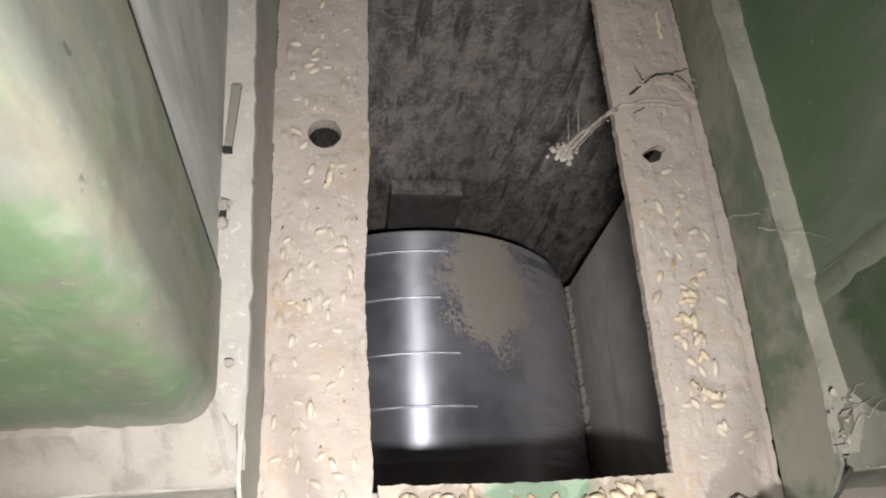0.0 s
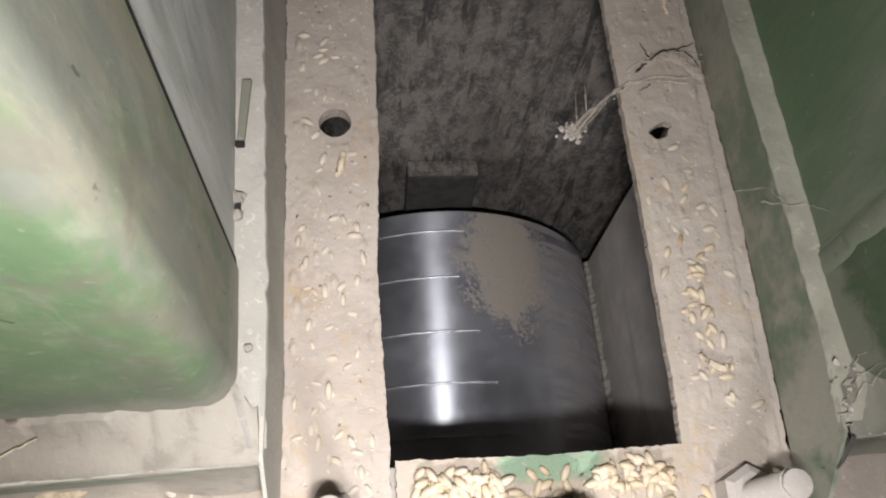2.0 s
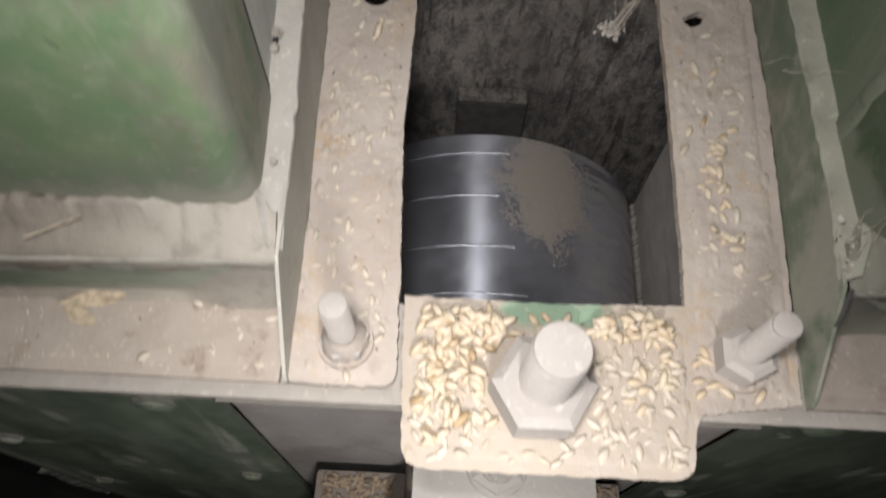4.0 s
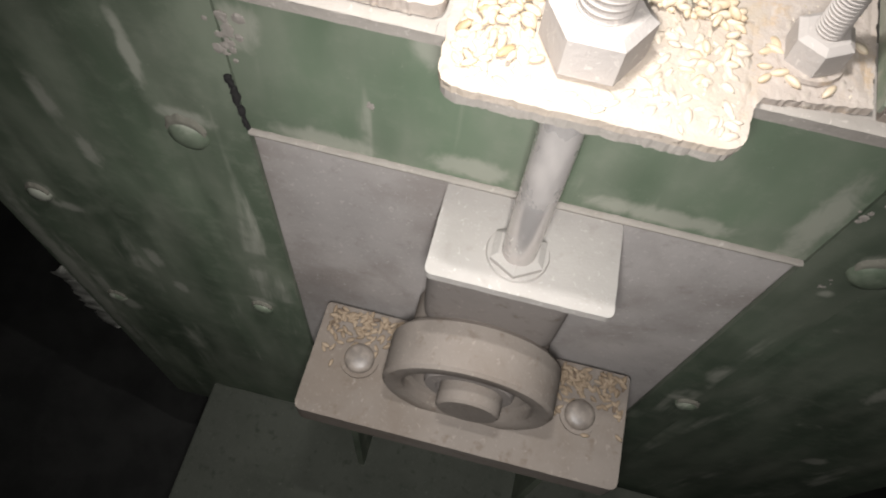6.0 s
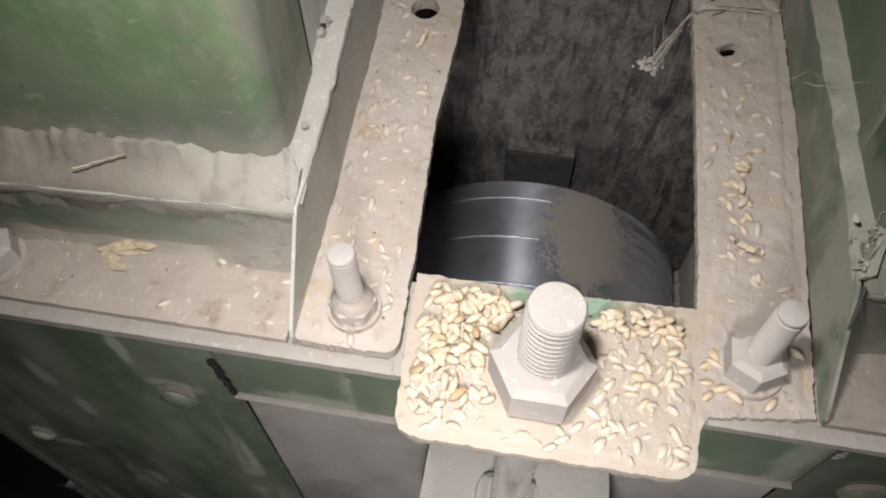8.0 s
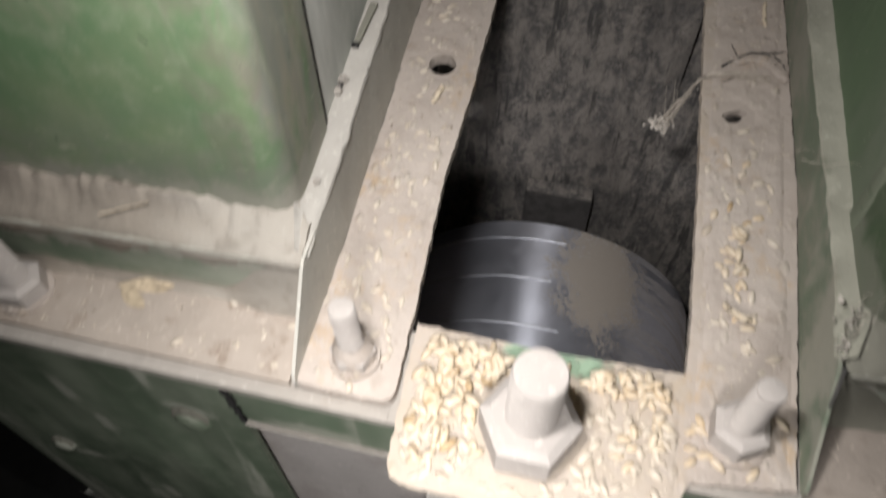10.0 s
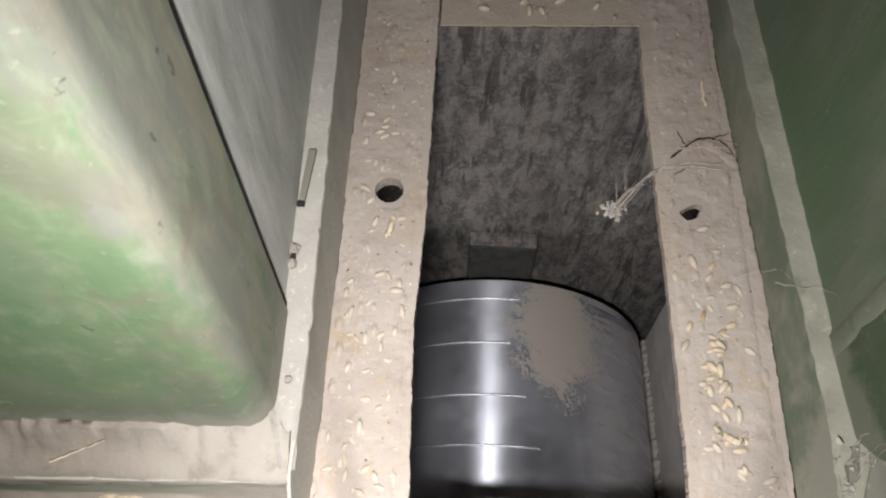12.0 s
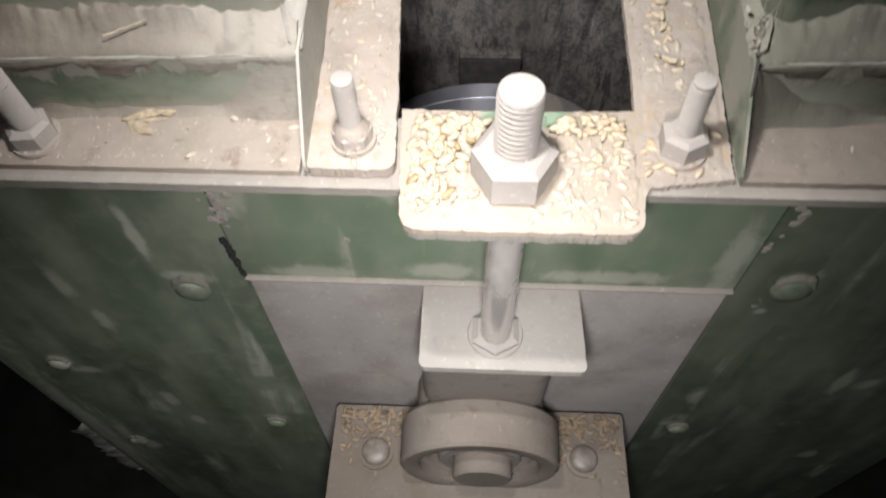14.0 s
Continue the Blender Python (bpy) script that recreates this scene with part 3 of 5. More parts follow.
# ---- the room, dark beyond the torch ----
def room():
    bm = box(bmesh.new(), (-1.4, 1.4), (-1.4, 1.4), (-1.2, -1.1))
    tagged(part("floor", bm, M_CONCRETE), "dark bare concrete floor of the mill room", "floor", kind="structure")
    bm = box(bmesh.new(), (-1.4, 1.4), (-1.4, 1.4), (1.3, 1.4))
    tagged(part("ceiling", bm, M_CONCRETE), "dark bare concrete ceiling of the mill room", "ceiling", kind="structure")
    for name, x, y in (("wall_north", (-1.4, 1.4), (1.4, 1.5)), ("wall_south", (-1.4, 1.4), (-1.5, -1.4)), ("wall_west", (-1.5, -1.4), (-1.4, 1.4)), ("wall_east", (1.4, 1.5), (-1.4, 1.4))):
        tagged(part(name, box(bmesh.new(), x, y, (-1.1, 1.3)), M_CONCRETE), "dark plain concrete wall of the mill room", "wall", kind="structure")


room()

# ---- the boot: front, inside and top frame ----
BACK = 0.213
OUTER = 0.335
boot = thing("elevator_boot", "green painted sheet steel elevator boot, dusty, standing on the floor", "elevator boot", LEAN)


def creased(x0, x1, w0, w1, front, back, seed, depth=0.0016):
    """A thin upright sheet, buckled a little in long upright creases."""
    bm = bmesh.new()
    nx, nw = max(8, int((x1 - x0) / 0.004)), max(8, int((w1 - w0) / 0.012))
    f, g = [], []
    for i in range(nx + 1):
        x = x0 + (x1 - x0) * i / nx
        col = []
        for k in range(nw + 1):
            w = w0 + (w1 - w0) * k / nw
            dip = noise.noise(Vector((x * 38, w * 6, seed))) + 0.5 * noise.noise(Vector((x * 110, w * 16, seed + 4)))
            rim = min(1.0, min(i, nx - i, k, nw - k) / 3)
            col.append(bm.verts.new((x, front - depth * (0.5 + 0.5 * dip) * rim, w)))
        f.append(col)
        g.append([bm.verts.new((x, back, w0 + (w1 - w0) * k / nw)) for k in (0, nw)])
    for i in range(nx):
        for k in range(nw):
            bm.faces.new((f[i][k], f[i + 1][k], f[i + 1][k + 1], f[i][k + 1]))
        bm.faces.new((g[i][0], g[i][1], g[i + 1][1], g[i + 1][0]))
        bm.faces.new((f[i][0], g[i][0], g[i + 1][0], f[i + 1][0]))
        bm.faces.new((f[i][-1], f[i + 1][-1], g[i + 1][1], g[i][1]))
    for i in (0, nx):
        bm.faces.new([*f[i], g[i][1], g[i][0]])
    return bm


def drift_bead(x0, x1, y, z, seed, tall=1.0):
    """A thin uneven bead of dust along an edge."""
    bm = bmesh.new()
    rows = []
    n = int((x1 - x0) / 0.0018)
    for k in range(n + 1):
        x = x0 + (x1 - x0) * k / n
        w = 0.6 + 0.8 * noise.noise(Vector((x * 150, seed, 1))) + 0.5 * noise.noise(Vector((x * 500, seed, 2)))
        h = max(0.15, w) * 0.0007 * tall
        rows.append([bm.verts.new(p) for p in ((x, y - 0.0003 * w, z), (x, y + 0.001, z + h), (x, y + 0.0028, z + h * 0.8), (x, y + 0.0045, z))])
    for a, c in zip(rows, rows[1:]):
        for i in range(4):
            bm.faces.new((a[i], a[(i + 1) % 4], c[(i + 1) % 4], c[i]))
    bm.faces.new(rows[0]), bm.faces.new(rows[-1])
    return bm


def clod(bm, centre, r, rng, squash=0.7):
    """A crumb of caked dust."""
    made = bmesh.ops.create_icosphere(bm, subdivisions=2, radius=1.0)["verts"]
    seed = Vector((rng.uniform(0, 50), rng.uniform(0, 50), 0))
    for v in made:
        k = 1 + 0.45 * noise.noise(v.co * 1.6 + seed)
        v.co = Vector(centre) + Vector((v.co.x, v.co.y, v.co.z * squash)) * r * k


def boot_parts():
    p = lambda name, bm, mat, label="", **k: part(name, bm, mat, boot, label, LEAN, **k)
    # grey inner panel behind, with the shaft's slot, and the green sheets that overlap it
    p("front_panel", box(bmesh.new(), (-0.15, 0.135), (0.003, 0.007), (-0.62, -0.10)), M_PANEL, "grey dust-covered front panel")
    p("top_band", creased(-0.1338, 0.1198, -0.1215, -0.006, -0.0034, -0.0005, 2.0, 0.0008), M_FRONT, "green painted band under the flange", smooth=40)
    p("dust_ledge", box(bmesh.new(), (-0.1338, 0.1198), (-0.0056, 0.0028), (-0.1250, -0.1217), 0.001), M_LIP, "pale dust on the lower edge of the band")
    p("edge_dust", drift_bead(-0.1335, 0.1195, -0.0062, -0.1222, 12.0, 2.2), M_LIP, "uneven bead of dust along the band", smooth=60)
    p("side_sheet", creased(-OUTER, -0.1345, -0.72, -0.004, -0.004, -0.0005, 5.0, 0.0022), M_SHEET, "green painted side sheet with dust streaks", smooth=40)
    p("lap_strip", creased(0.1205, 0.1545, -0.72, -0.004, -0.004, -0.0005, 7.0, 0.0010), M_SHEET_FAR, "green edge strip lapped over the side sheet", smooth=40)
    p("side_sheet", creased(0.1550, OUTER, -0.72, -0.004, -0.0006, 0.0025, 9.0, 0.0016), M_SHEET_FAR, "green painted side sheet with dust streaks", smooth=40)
    # Raised black crumbs, which also paint the shade of the slit.
    bm = bmesh.new()
    rng = random.Random(61)
    for k in range(15):
        clod(bm, (-0.1352 + 0.0016 * k / 14 + rng.gauss(0, 0.0005), -0.0052, -0.087 - 0.032 * k / 14), rng.uniform(0.0009, 0.0019), rng, 1.6)
    p("open_seam", bm, M_GAP, "black crumbs beside the band, also painting the slit's shade")
    p("back_wall", box(bmesh.new(), (-OUTER, OUTER), (BACK, BACK + 0.004), (-0.62, 0.0215)), M_INSIDE, "dark inner back wall caked with brown dust")
    for x in (-OUTER, OUTER - 0.004):
        p("side_wall", box(bmesh.new(), (x, x + 0.004), (0.0145, BACK - 0.0005), (-0.62, -0.004)), M_INSIDE)
    p("bottom", box(bmesh.new(), (-OUTER, OUTER), (0.0145, BACK - 0.0005), (-0.626, -0.621)), M_INSIDE)
    bm = box(bmesh.new(), (-0.0275, 0.018), (BACK - 0.011, BACK - 0.0004), (-0.235, -0.157), 0.0025)
    p("shaft_cover", bm, M_COVER, "raised dark cover plate behind the drum, dusty on top")
    p("cover_dust", box(bmesh.new(), (-0.027, 0.017), (BACK - 0.0112, BACK - 0.0006), (-0.1568, -0.1545), 0.0009), M_INSIDE, "dust lying on the cover plate")
    bm = bmesh.new()
    rows = []
    for i in range(60):
        x = -0.052 + 0.100 * i / 59
        q = 0.0012 * noise.noise(Vector((x * 90, 1, 4))) + 0.0006 * noise.noise(Vector((x * 320, 2, 4)))
        rows.append([bm.verts.new((x, v, w)) for v, w in ((BACK - 0.0003, 0.0210), (0.1977 + 0.0513 * (x + 0.0465) + 0.2 * q, 0.0236 + 0.0063 * (x + 0.0465)), (0.2005 + 0.04 * (x + 0.0465) + q, -0.004), (BACK - 0.0055 + q, -0.07), (BACK + 0.001, -0.15))])
    for a, c in zip(rows, rows[1:]):
        for i in range(5):
            bm.faces.new((a[i], a[(i + 1) % 5], c[(i + 1) % 5], c[i]))
    bm.faces.new(rows[0]), bm.faces.new(rows[-1])
    p("caked_rim", bm, M_INSIDE, "brown dust caked under the opening's back edge", smooth=60)
    for x in (-OUTER + 0.02, OUTER - 0.06):
        for y in (0.02, BACK - 0.06):
            p("foot", box(bmesh.new(), (x, x + 0.04), (y, y + 0.04), (-1.11, -0.626)), M_SHEET)


boot_parts()

flange = thing("boot_flange", "painted angle steel flange under the deck, edge thick with dust", "flange")
part("flange_bar", slab([(-OUTER, -0.0335), (OUTER, -0.0325), (OUTER, -0.0015), (-OUTER, -0.0015)], -0.0085, -0.0036, step=0.005, rough=0.00014, rng=random.Random(3)), M_LIP, flange, "pale dusty lower flange edge")
for k, (x0, x1) in enumerate(((-OUTER, -0.0447), (0.0465, OUTER))):
    part("edge_dust", drift_bead(x0 + 0.001, x1 - 0.001, -0.0330, -0.0033, 4.0 + k), M_LIP, flange, "bead of dust on the flange edge", smooth=60)


# ---- the deck plates round the opening ----
def circle(x, y, r, n=18, rough=0.0, rng=None):
    return [(x + (r + (rng.gauss(0, rough) if rng else 0)) * math.cos(2 * math.pi * k / n), y + (r + (rng.gauss(0, rough) if rng else 0)) * math.sin(2 * math.pi * k / n)) for k in range(n)]


def dust_layer(xs, ys, keep, z, amp, seed, step=0.0013):
    """A thin uneven bed of dust on a plate; keep(x, y) tells where the plate is."""
    bm = bmesh.new()
    nx, ny = int((xs[1] - xs[0]) / step), int((ys[1] - ys[0]) / step)
    at = {}
    for i in range(nx + 1):
        for k in range(ny + 1):
            x, y = xs[0] + (xs[1] - xs[0]) * i / nx, ys[0] + (ys[1] - ys[0]) * k / ny
            if not keep(x, y):
                continue
            w = 0.5 + 0.6 * noise.noise(Vector((x * 130, y * 130, seed))) + 0.5 * noise.noise(Vector((x * 420, y * 420, seed + 3)))
            at[i, k] = bm.verts.new((x, y, z + 0.0001 + amp * max(0.0, w)))
    for i, k in list(at):
        if all(q in at for q in ((i + 1, k), (i, k + 1), (i + 1, k + 1))):
            bm.faces.new((at[i, k], at[i + 1, k], at[i + 1, k + 1], at[i, k + 1]))
    rim = {v for e in bm.edges if len(e.link_faces) < 2 for v in e.verts}
    near = {e.other_vert(v) for v in rim for e in v.link_edges} - rim
    for v in near:
        v.co.z = z + 0.0001 + (v.co.z - z - 0.0001) * 0.4
    for v in rim:
        v.co.z = z - 0.0002
    bmesh.ops.delete(bm, geom=[v for v in bm.verts if not v.link_faces], context="VERTS")
    return bm


def deck():
    rng = random.Random(11)
    strip = thing("cover_strip", "loose flat steel strip beside the opening, beige with dust and grain", "steel strip")
    outline = [*round_corner((-0.0765, 0), (-0.0765, -0.0285), (0, -0.0285), 0.002), *round_corner((-0.07, -0.0285), (-0.0445, -0.0285), (-0.0445, 0), 0.005),
               (-0.0452, 0.0), (-0.0478, 0.06), (-0.0465, 0.1), (-0.0475, 0.2), (-0.0475, 0.27), (-0.0793, 0.27), (-0.0793, 0.2), (-0.0762, 0.03)]
    part("strip_plate", slab(outline, -0.0026, 0.0026, [circle(-0.0612, 0.1125, 0.0056)], 0.0010, 0.00050, rng), M_DECK, strip)
    part("dust_bed", dust_layer((-0.0785, -0.0482), (-0.0275, 0.268), lambda x, y: (x > -0.0765 + 0.003 * math.sin(90 * y) - 0.012 * y) and x < -0.0488 + 0.001 * math.sin(70 * y) and math.hypot(x + 0.0612, y - 0.1125) > 0.0066, 0.0026, 0.0007, 2.0), M_DECK, strip, "uneven bed of beige dust", smooth=60)
    plate = thing("tab_plate", "flat steel deck plate with front tab, beige with dust", "steel plate")
    outline = [(-0.0437, 0.0005), (-0.0432, -0.02), *round_corner((-0.0425, 0), (-0.0418, -0.0512), (0, -0.0512), 0.008), *round_corner((0, -0.0510), (0.0447, -0.0510), (0.0447, 0), 0.008),
               (0.0452, -0.036), (0.0475, -0.0318), (0.0775, -0.0275), (0.0782, 0.03), (0.0782, 0.08), (0.0727, 0.19), (0.0727, 0.27), (-0.0465, 0.27), (-0.0465, 0.2),
               (0.0412, 0.2045), (0.0412, 0.17), (0.0432, 0.09), (0.0445, 0.02), (0.0443, 0.0015), (0.0, 0.0)]
    hole = [(0.0552 + 0.0042 * math.cos(a) * (1 + 0.25 * math.sin(3 * a)), 0.1105 + 0.0032 * math.sin(a) + 0.0016 * math.cos(a)) for a in [2 * math.pi * k / 16 for k in range(16)]]
    small = circle(-0.0392, -0.031, 0.0013, 10)
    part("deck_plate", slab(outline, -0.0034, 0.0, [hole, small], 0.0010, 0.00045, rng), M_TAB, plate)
    part("dust_bed", dust_layer((0.0455, 0.078), (-0.0265, 0.268), lambda x, y: x < 0.0768 - 0.025 * y + 0.0006 * math.sin(80 * y) and x > 0.0462 + 0.0012 * math.sin(60 * y) - 0.016 * max(0, y) and math.hypot(x - 0.0552, y - 0.1105) > 0.0066, 0.0, 0.0008, 6.0), M_DECK, plate, "uneven bed of beige dust", smooth=60)
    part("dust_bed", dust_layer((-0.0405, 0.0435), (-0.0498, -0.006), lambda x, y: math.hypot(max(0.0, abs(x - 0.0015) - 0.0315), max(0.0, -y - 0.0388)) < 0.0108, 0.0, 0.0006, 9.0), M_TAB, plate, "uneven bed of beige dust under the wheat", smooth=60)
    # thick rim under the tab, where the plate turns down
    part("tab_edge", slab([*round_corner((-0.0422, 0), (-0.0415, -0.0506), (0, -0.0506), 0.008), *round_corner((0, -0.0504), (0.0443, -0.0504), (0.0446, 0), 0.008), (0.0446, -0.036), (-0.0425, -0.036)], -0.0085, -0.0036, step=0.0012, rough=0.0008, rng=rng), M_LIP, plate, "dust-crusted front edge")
    for x0, x1, back in ((-OUTER, -0.0795, 0.0055), (0.0805, OUTER, 0.0055)):
        ledge = thing("front_ledge", "flat steel front ledge, brown with dust and scattered grain", "ledge", group="front ledges")
        part("ledge_plate", slab([(x0, -0.0285), (x1, -0.0285 if x1 < 0 else -0.0265), (x1, back), (x0, back)], -0.0034, 0.0, (), 0.004, 0.00025, rng), M_LEDGE if x1 < 0 else M_LEDGE_SHADED, ledge)
        part("dust_bed", dust_layer((x0 + 0.001, x1 - 0.001), (-0.0255, -0.003), lambda x, y: True, 0.0, 0.0009, x0 * 50, 0.002), M_LEDGE if x1 < 0 else M_LEDGE_SHADED, ledge, "uneven bed of brown dust", smooth=60)


deck()


# ---- the two legs and their sockets ----
def yaw(x, y, degrees):
    return Matrix.Translation((x, y, 0)) @ Matrix.Rotation(radians(degrees), 4, "Z") @ Matrix.Translation((-x, -y, 0))


YAW = {-1: yaw(-0.0835, 0.01, 2.3), 1: yaw(0.083, 0.01, 2.4)}


def leg(side, inner, mat_front, mat_side, mat_deep, label):
    """One leg casing: a front cover that wraps the inner corner, and the casing behind it."""
    m = YAW[side] @ LEAN
    t = thing("elevator_casing", label, "elevator casing", m, group="elevator leg casings")
    s = side
    front = 0.0085
    r = 0.009
    path = [(0.32, front), (inner + r, front)]
    path += [(inner + r - r * math.sin(radians(a)), front + r - r * math.cos(radians(a))) for a in range(10, 91, 10)]
    path += [(inner, 0.0455)]
    bm = bmesh.new()
    rows = []
    heights = [0.012, 0.03, 0.05, 0.08, 0.12, 0.16, 0.2, 0.25, 0.3, 0.4, 0.6, 0.9, 1.27]
    for h in heights:
        outer = [bm.verts.new((s * x, y, h)) for x, y in path]
        back = [bm.verts.new((s * (x + (0.002 if x < inner + 0.01 else 0.0)), y + (0.002 if y < front + 0.01 else 0.0), h)) for x, y in path]
        rows.append((outer, back))
    for (a, ab), (b, bb) in zip(rows, rows[1:]):
        for i in range(len(path) - 1):
            bm.faces.new((a[i], a[i + 1], b[i + 1], b[i]))
            bm.faces.new((ab[i], bb[i], bb[i + 1], ab[i + 1]))
        bm.faces.new((a[-1], ab[-1], bb[-1], b[-1]))
        bm.faces.new((a[0], b[0], bb[0], ab[0]))
    for a, ab in (rows[0], rows[-1]):
        for i in range(len(path) - 1):
            bm.faces.new((a[i], ab[i], ab[i + 1], a[i + 1]))
    part("front_cover", bm, mat_front, t, "", m, smooth=40)
    x = sorted((s * (inner + 0.0012), s * (inner + 0.003)))
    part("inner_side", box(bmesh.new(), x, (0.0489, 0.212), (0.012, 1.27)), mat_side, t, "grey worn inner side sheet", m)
    # On the left a black strip paints the shade of the open seam.
    x = sorted((s * (inner + 0.0007), s * (inner + 0.003)))
    part("seam_joint", box(bmesh.new(), x, (0.0456, 0.0487), (0.012, 1.27)), M_GAP if s < 0 else mat_side, t, "narrow strip filling the lap seam, black on the left for the gap's shade", m)
    x = sorted((s * (inner + 0.0032), s * 0.32))
    part("back_sheet", box(bmesh.new(), x, (0.21, 0.212), (0.012, 1.27)), mat_deep, t, "", m)
    x = sorted((s * 0.318, s * 0.32))
    part("outer_side", box(bmesh.new(), x, (0.0108, 0.2095), (0.012, 1.27)), mat_deep, t, "", m)
    return t


leg(-1, 0.0835, M_LEG, M_LEG_SIDE, M_LEG, "green enamelled sheet steel elevator leg casing with a lap seam")
leg(1, 0.083, M_LEG_SHADED, M_FAR_SIDE, M_LEG_SHADED, "green enamelled elevator leg, shade darkened into its paint, with cobwebs and dust")


def drift(x0, x1, section, step, rough, seed, s=1):
    """A bank of dust along x: the section's (y, z) points, waved by noise."""
    bm = bmesh.new()
    rows = []
    n = int(abs(x1 - x0) / step)
    for k in range(n + 1):
        x = x0 + (x1 - x0) * k / n
        row = []
        for i, (y, z) in enumerate(section):
            w = noise.noise(Vector((x * 60, i * 0.35 + seed, seed))) + 0.5 * noise.noise(Vector((x * 340, i * 0.8, seed + 7)))
            z += 0.0012 * math.exp(-((abs(x) - 0.081) / 0.010) ** 2) * (1 if i > 4 else 0.4 if i > 1 else 0)
            if i >= len(section) - 2 and abs(x) < 0.11:
                y += 0.014 * min(1.0, (0.11 - abs(x)) / 0.012) * min(1.0, max(0.0, (abs(x) - 0.0795) / 0.008))
            soft = min(1.0, max(0.0, (abs(x) - 0.079) / 0.015))
            z = 0.0302 + (z - 0.0302) * (0.2 + 0.8 * soft * soft * (3 - 2 * soft)) if z > 0.0302 else z
            big = 2.4 if i == 2 else 1.5 if i == 3 else 1.0 if i == 4 else 2.4 if i >= 8 else 0.9
            row.append(bm.verts.new((s * x, y + w * rough * 0.3, z + w * rough * big)))
        rows.append(row)
    for a, c in zip(rows, rows[1:]):
        for i in range(len(section)):
            j = (i + 1) % len(section)
            bm.faces.new((a[i], a[j], c[j], c[i]))
    bm.faces.new(rows[0]), bm.faces.new(rows[-1])
    return bm


def socket(side, base, top, mat_fin, label):
    """The angle steel socket that holds a leg: front bar, upright fin beside the deck, and a dusty lip."""
    s, m = side, YAW[side]
    t = thing("leg_socket", label, "leg socket", group="leg sockets")
    bar = part("front_bar", box(bmesh.new(), sorted((s * 0.0795, s * 0.33)), (-0.0012, 0.012), (0.0004, 0.0305), 0.0012), M_COLLAR, t, "green painted bar with drifts of dust", m)
    section = [(0.012, 0.0302), (-0.001, 0.0302), (-0.00115, 0.0245), (-0.00135, 0.0268), (-0.0014, 0.0288), (0.0, 0.0311), (0.003, 0.0324), (0.006, 0.0338), (0.009, 0.0362), (0.0115, 0.0405), (0.0135, 0.0405)]
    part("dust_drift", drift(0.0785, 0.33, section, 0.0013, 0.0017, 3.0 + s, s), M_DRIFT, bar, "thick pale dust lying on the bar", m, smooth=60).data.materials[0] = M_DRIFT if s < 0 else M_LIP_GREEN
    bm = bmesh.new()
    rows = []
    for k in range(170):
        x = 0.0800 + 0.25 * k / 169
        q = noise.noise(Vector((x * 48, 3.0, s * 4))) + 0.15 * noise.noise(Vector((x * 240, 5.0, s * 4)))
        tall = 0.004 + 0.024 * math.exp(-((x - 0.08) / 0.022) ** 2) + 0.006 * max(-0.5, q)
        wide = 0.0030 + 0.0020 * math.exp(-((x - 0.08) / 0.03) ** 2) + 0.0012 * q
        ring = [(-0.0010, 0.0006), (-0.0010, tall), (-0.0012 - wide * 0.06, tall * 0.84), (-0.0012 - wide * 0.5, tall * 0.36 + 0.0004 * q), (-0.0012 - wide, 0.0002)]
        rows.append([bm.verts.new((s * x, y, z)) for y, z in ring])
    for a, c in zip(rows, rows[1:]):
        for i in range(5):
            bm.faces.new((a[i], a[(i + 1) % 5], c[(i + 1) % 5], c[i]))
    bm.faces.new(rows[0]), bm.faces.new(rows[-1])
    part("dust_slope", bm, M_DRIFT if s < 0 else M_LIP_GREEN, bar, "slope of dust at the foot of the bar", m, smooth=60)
    bm = bmesh.new()
    ys = [-0.0285, -0.027, 0.0005, 0.03, 0.055, 0.08, 0.1, 0.13, 0.16, 0.19, 0.2, 0.27]
    rows = []
    for y in ys:
        k = min(1.0, max(0.0, (y - 0.03) / 0.17))
        h = 0.0035 if y < -0.028 else 0.006 if y < -0.02 else 0.031
        kb = k if s < 0 else min(1.0, max(0.0, (y - 0.08) / 0.11))
        xb, xt = base[0] + (base[1] - base[0]) * kb, top[0] + (top[1] - top[0]) * k
        xt = xb + (xt - xb) * h / 0.031
        rows.append([bm.verts.new((s * x, y, z)) for x, z in ((xb, 0.0004), (xt, h), (xt + 0.0011, h), (xb + 0.0011, 0.0004))])
    for a, c in zip(rows, rows[1:]):
        for i in range(4):
            bm.faces.new((a[i], a[(i + 1) % 4], c[(i + 1) % 4], c[i]))
    bm.faces.new(rows[0]), bm.faces.new(rows[-1])
    fin = part("upright_fin", bm, mat_fin, t, "grey upright fin beside the deck plate")
    bm = bmesh.new()
    rows = []
    for i in range(100):
        y = 0.003 + 0.267 * i / 99
        k = min(1.0, max(0.0, (y - 0.03) / 0.17))
        a = top[0] + (top[1] - top[0]) * k - 0.0004
        c = (m @ Vector((s * 0.0885, y, 0))).x * s if s > 0 else 0.0875 + 0.04 * y
        c = a + (c - a) * (0.35 + 0.65 * min(1.0, (y - 0.003) / 0.026))
        c -= 0.0016 * max(0.0, noise.noise(Vector((math.floor(y * 55) * 0.7, 7, s)))) if s < 0 and y > 0.05 else 0.0
        w = lambda q: 0.0009 * noise.noise(Vector((y * 90, q, s * 5))) + 0.0006 * noise.noise(Vector((y * 400, q, s * 9)))
        up = 0.0016 * math.exp(-((y - 0.012) / 0.012) ** 2)
        sink = 0.0016 * max(0.0, 1 - (y - 0.003) / 0.02)
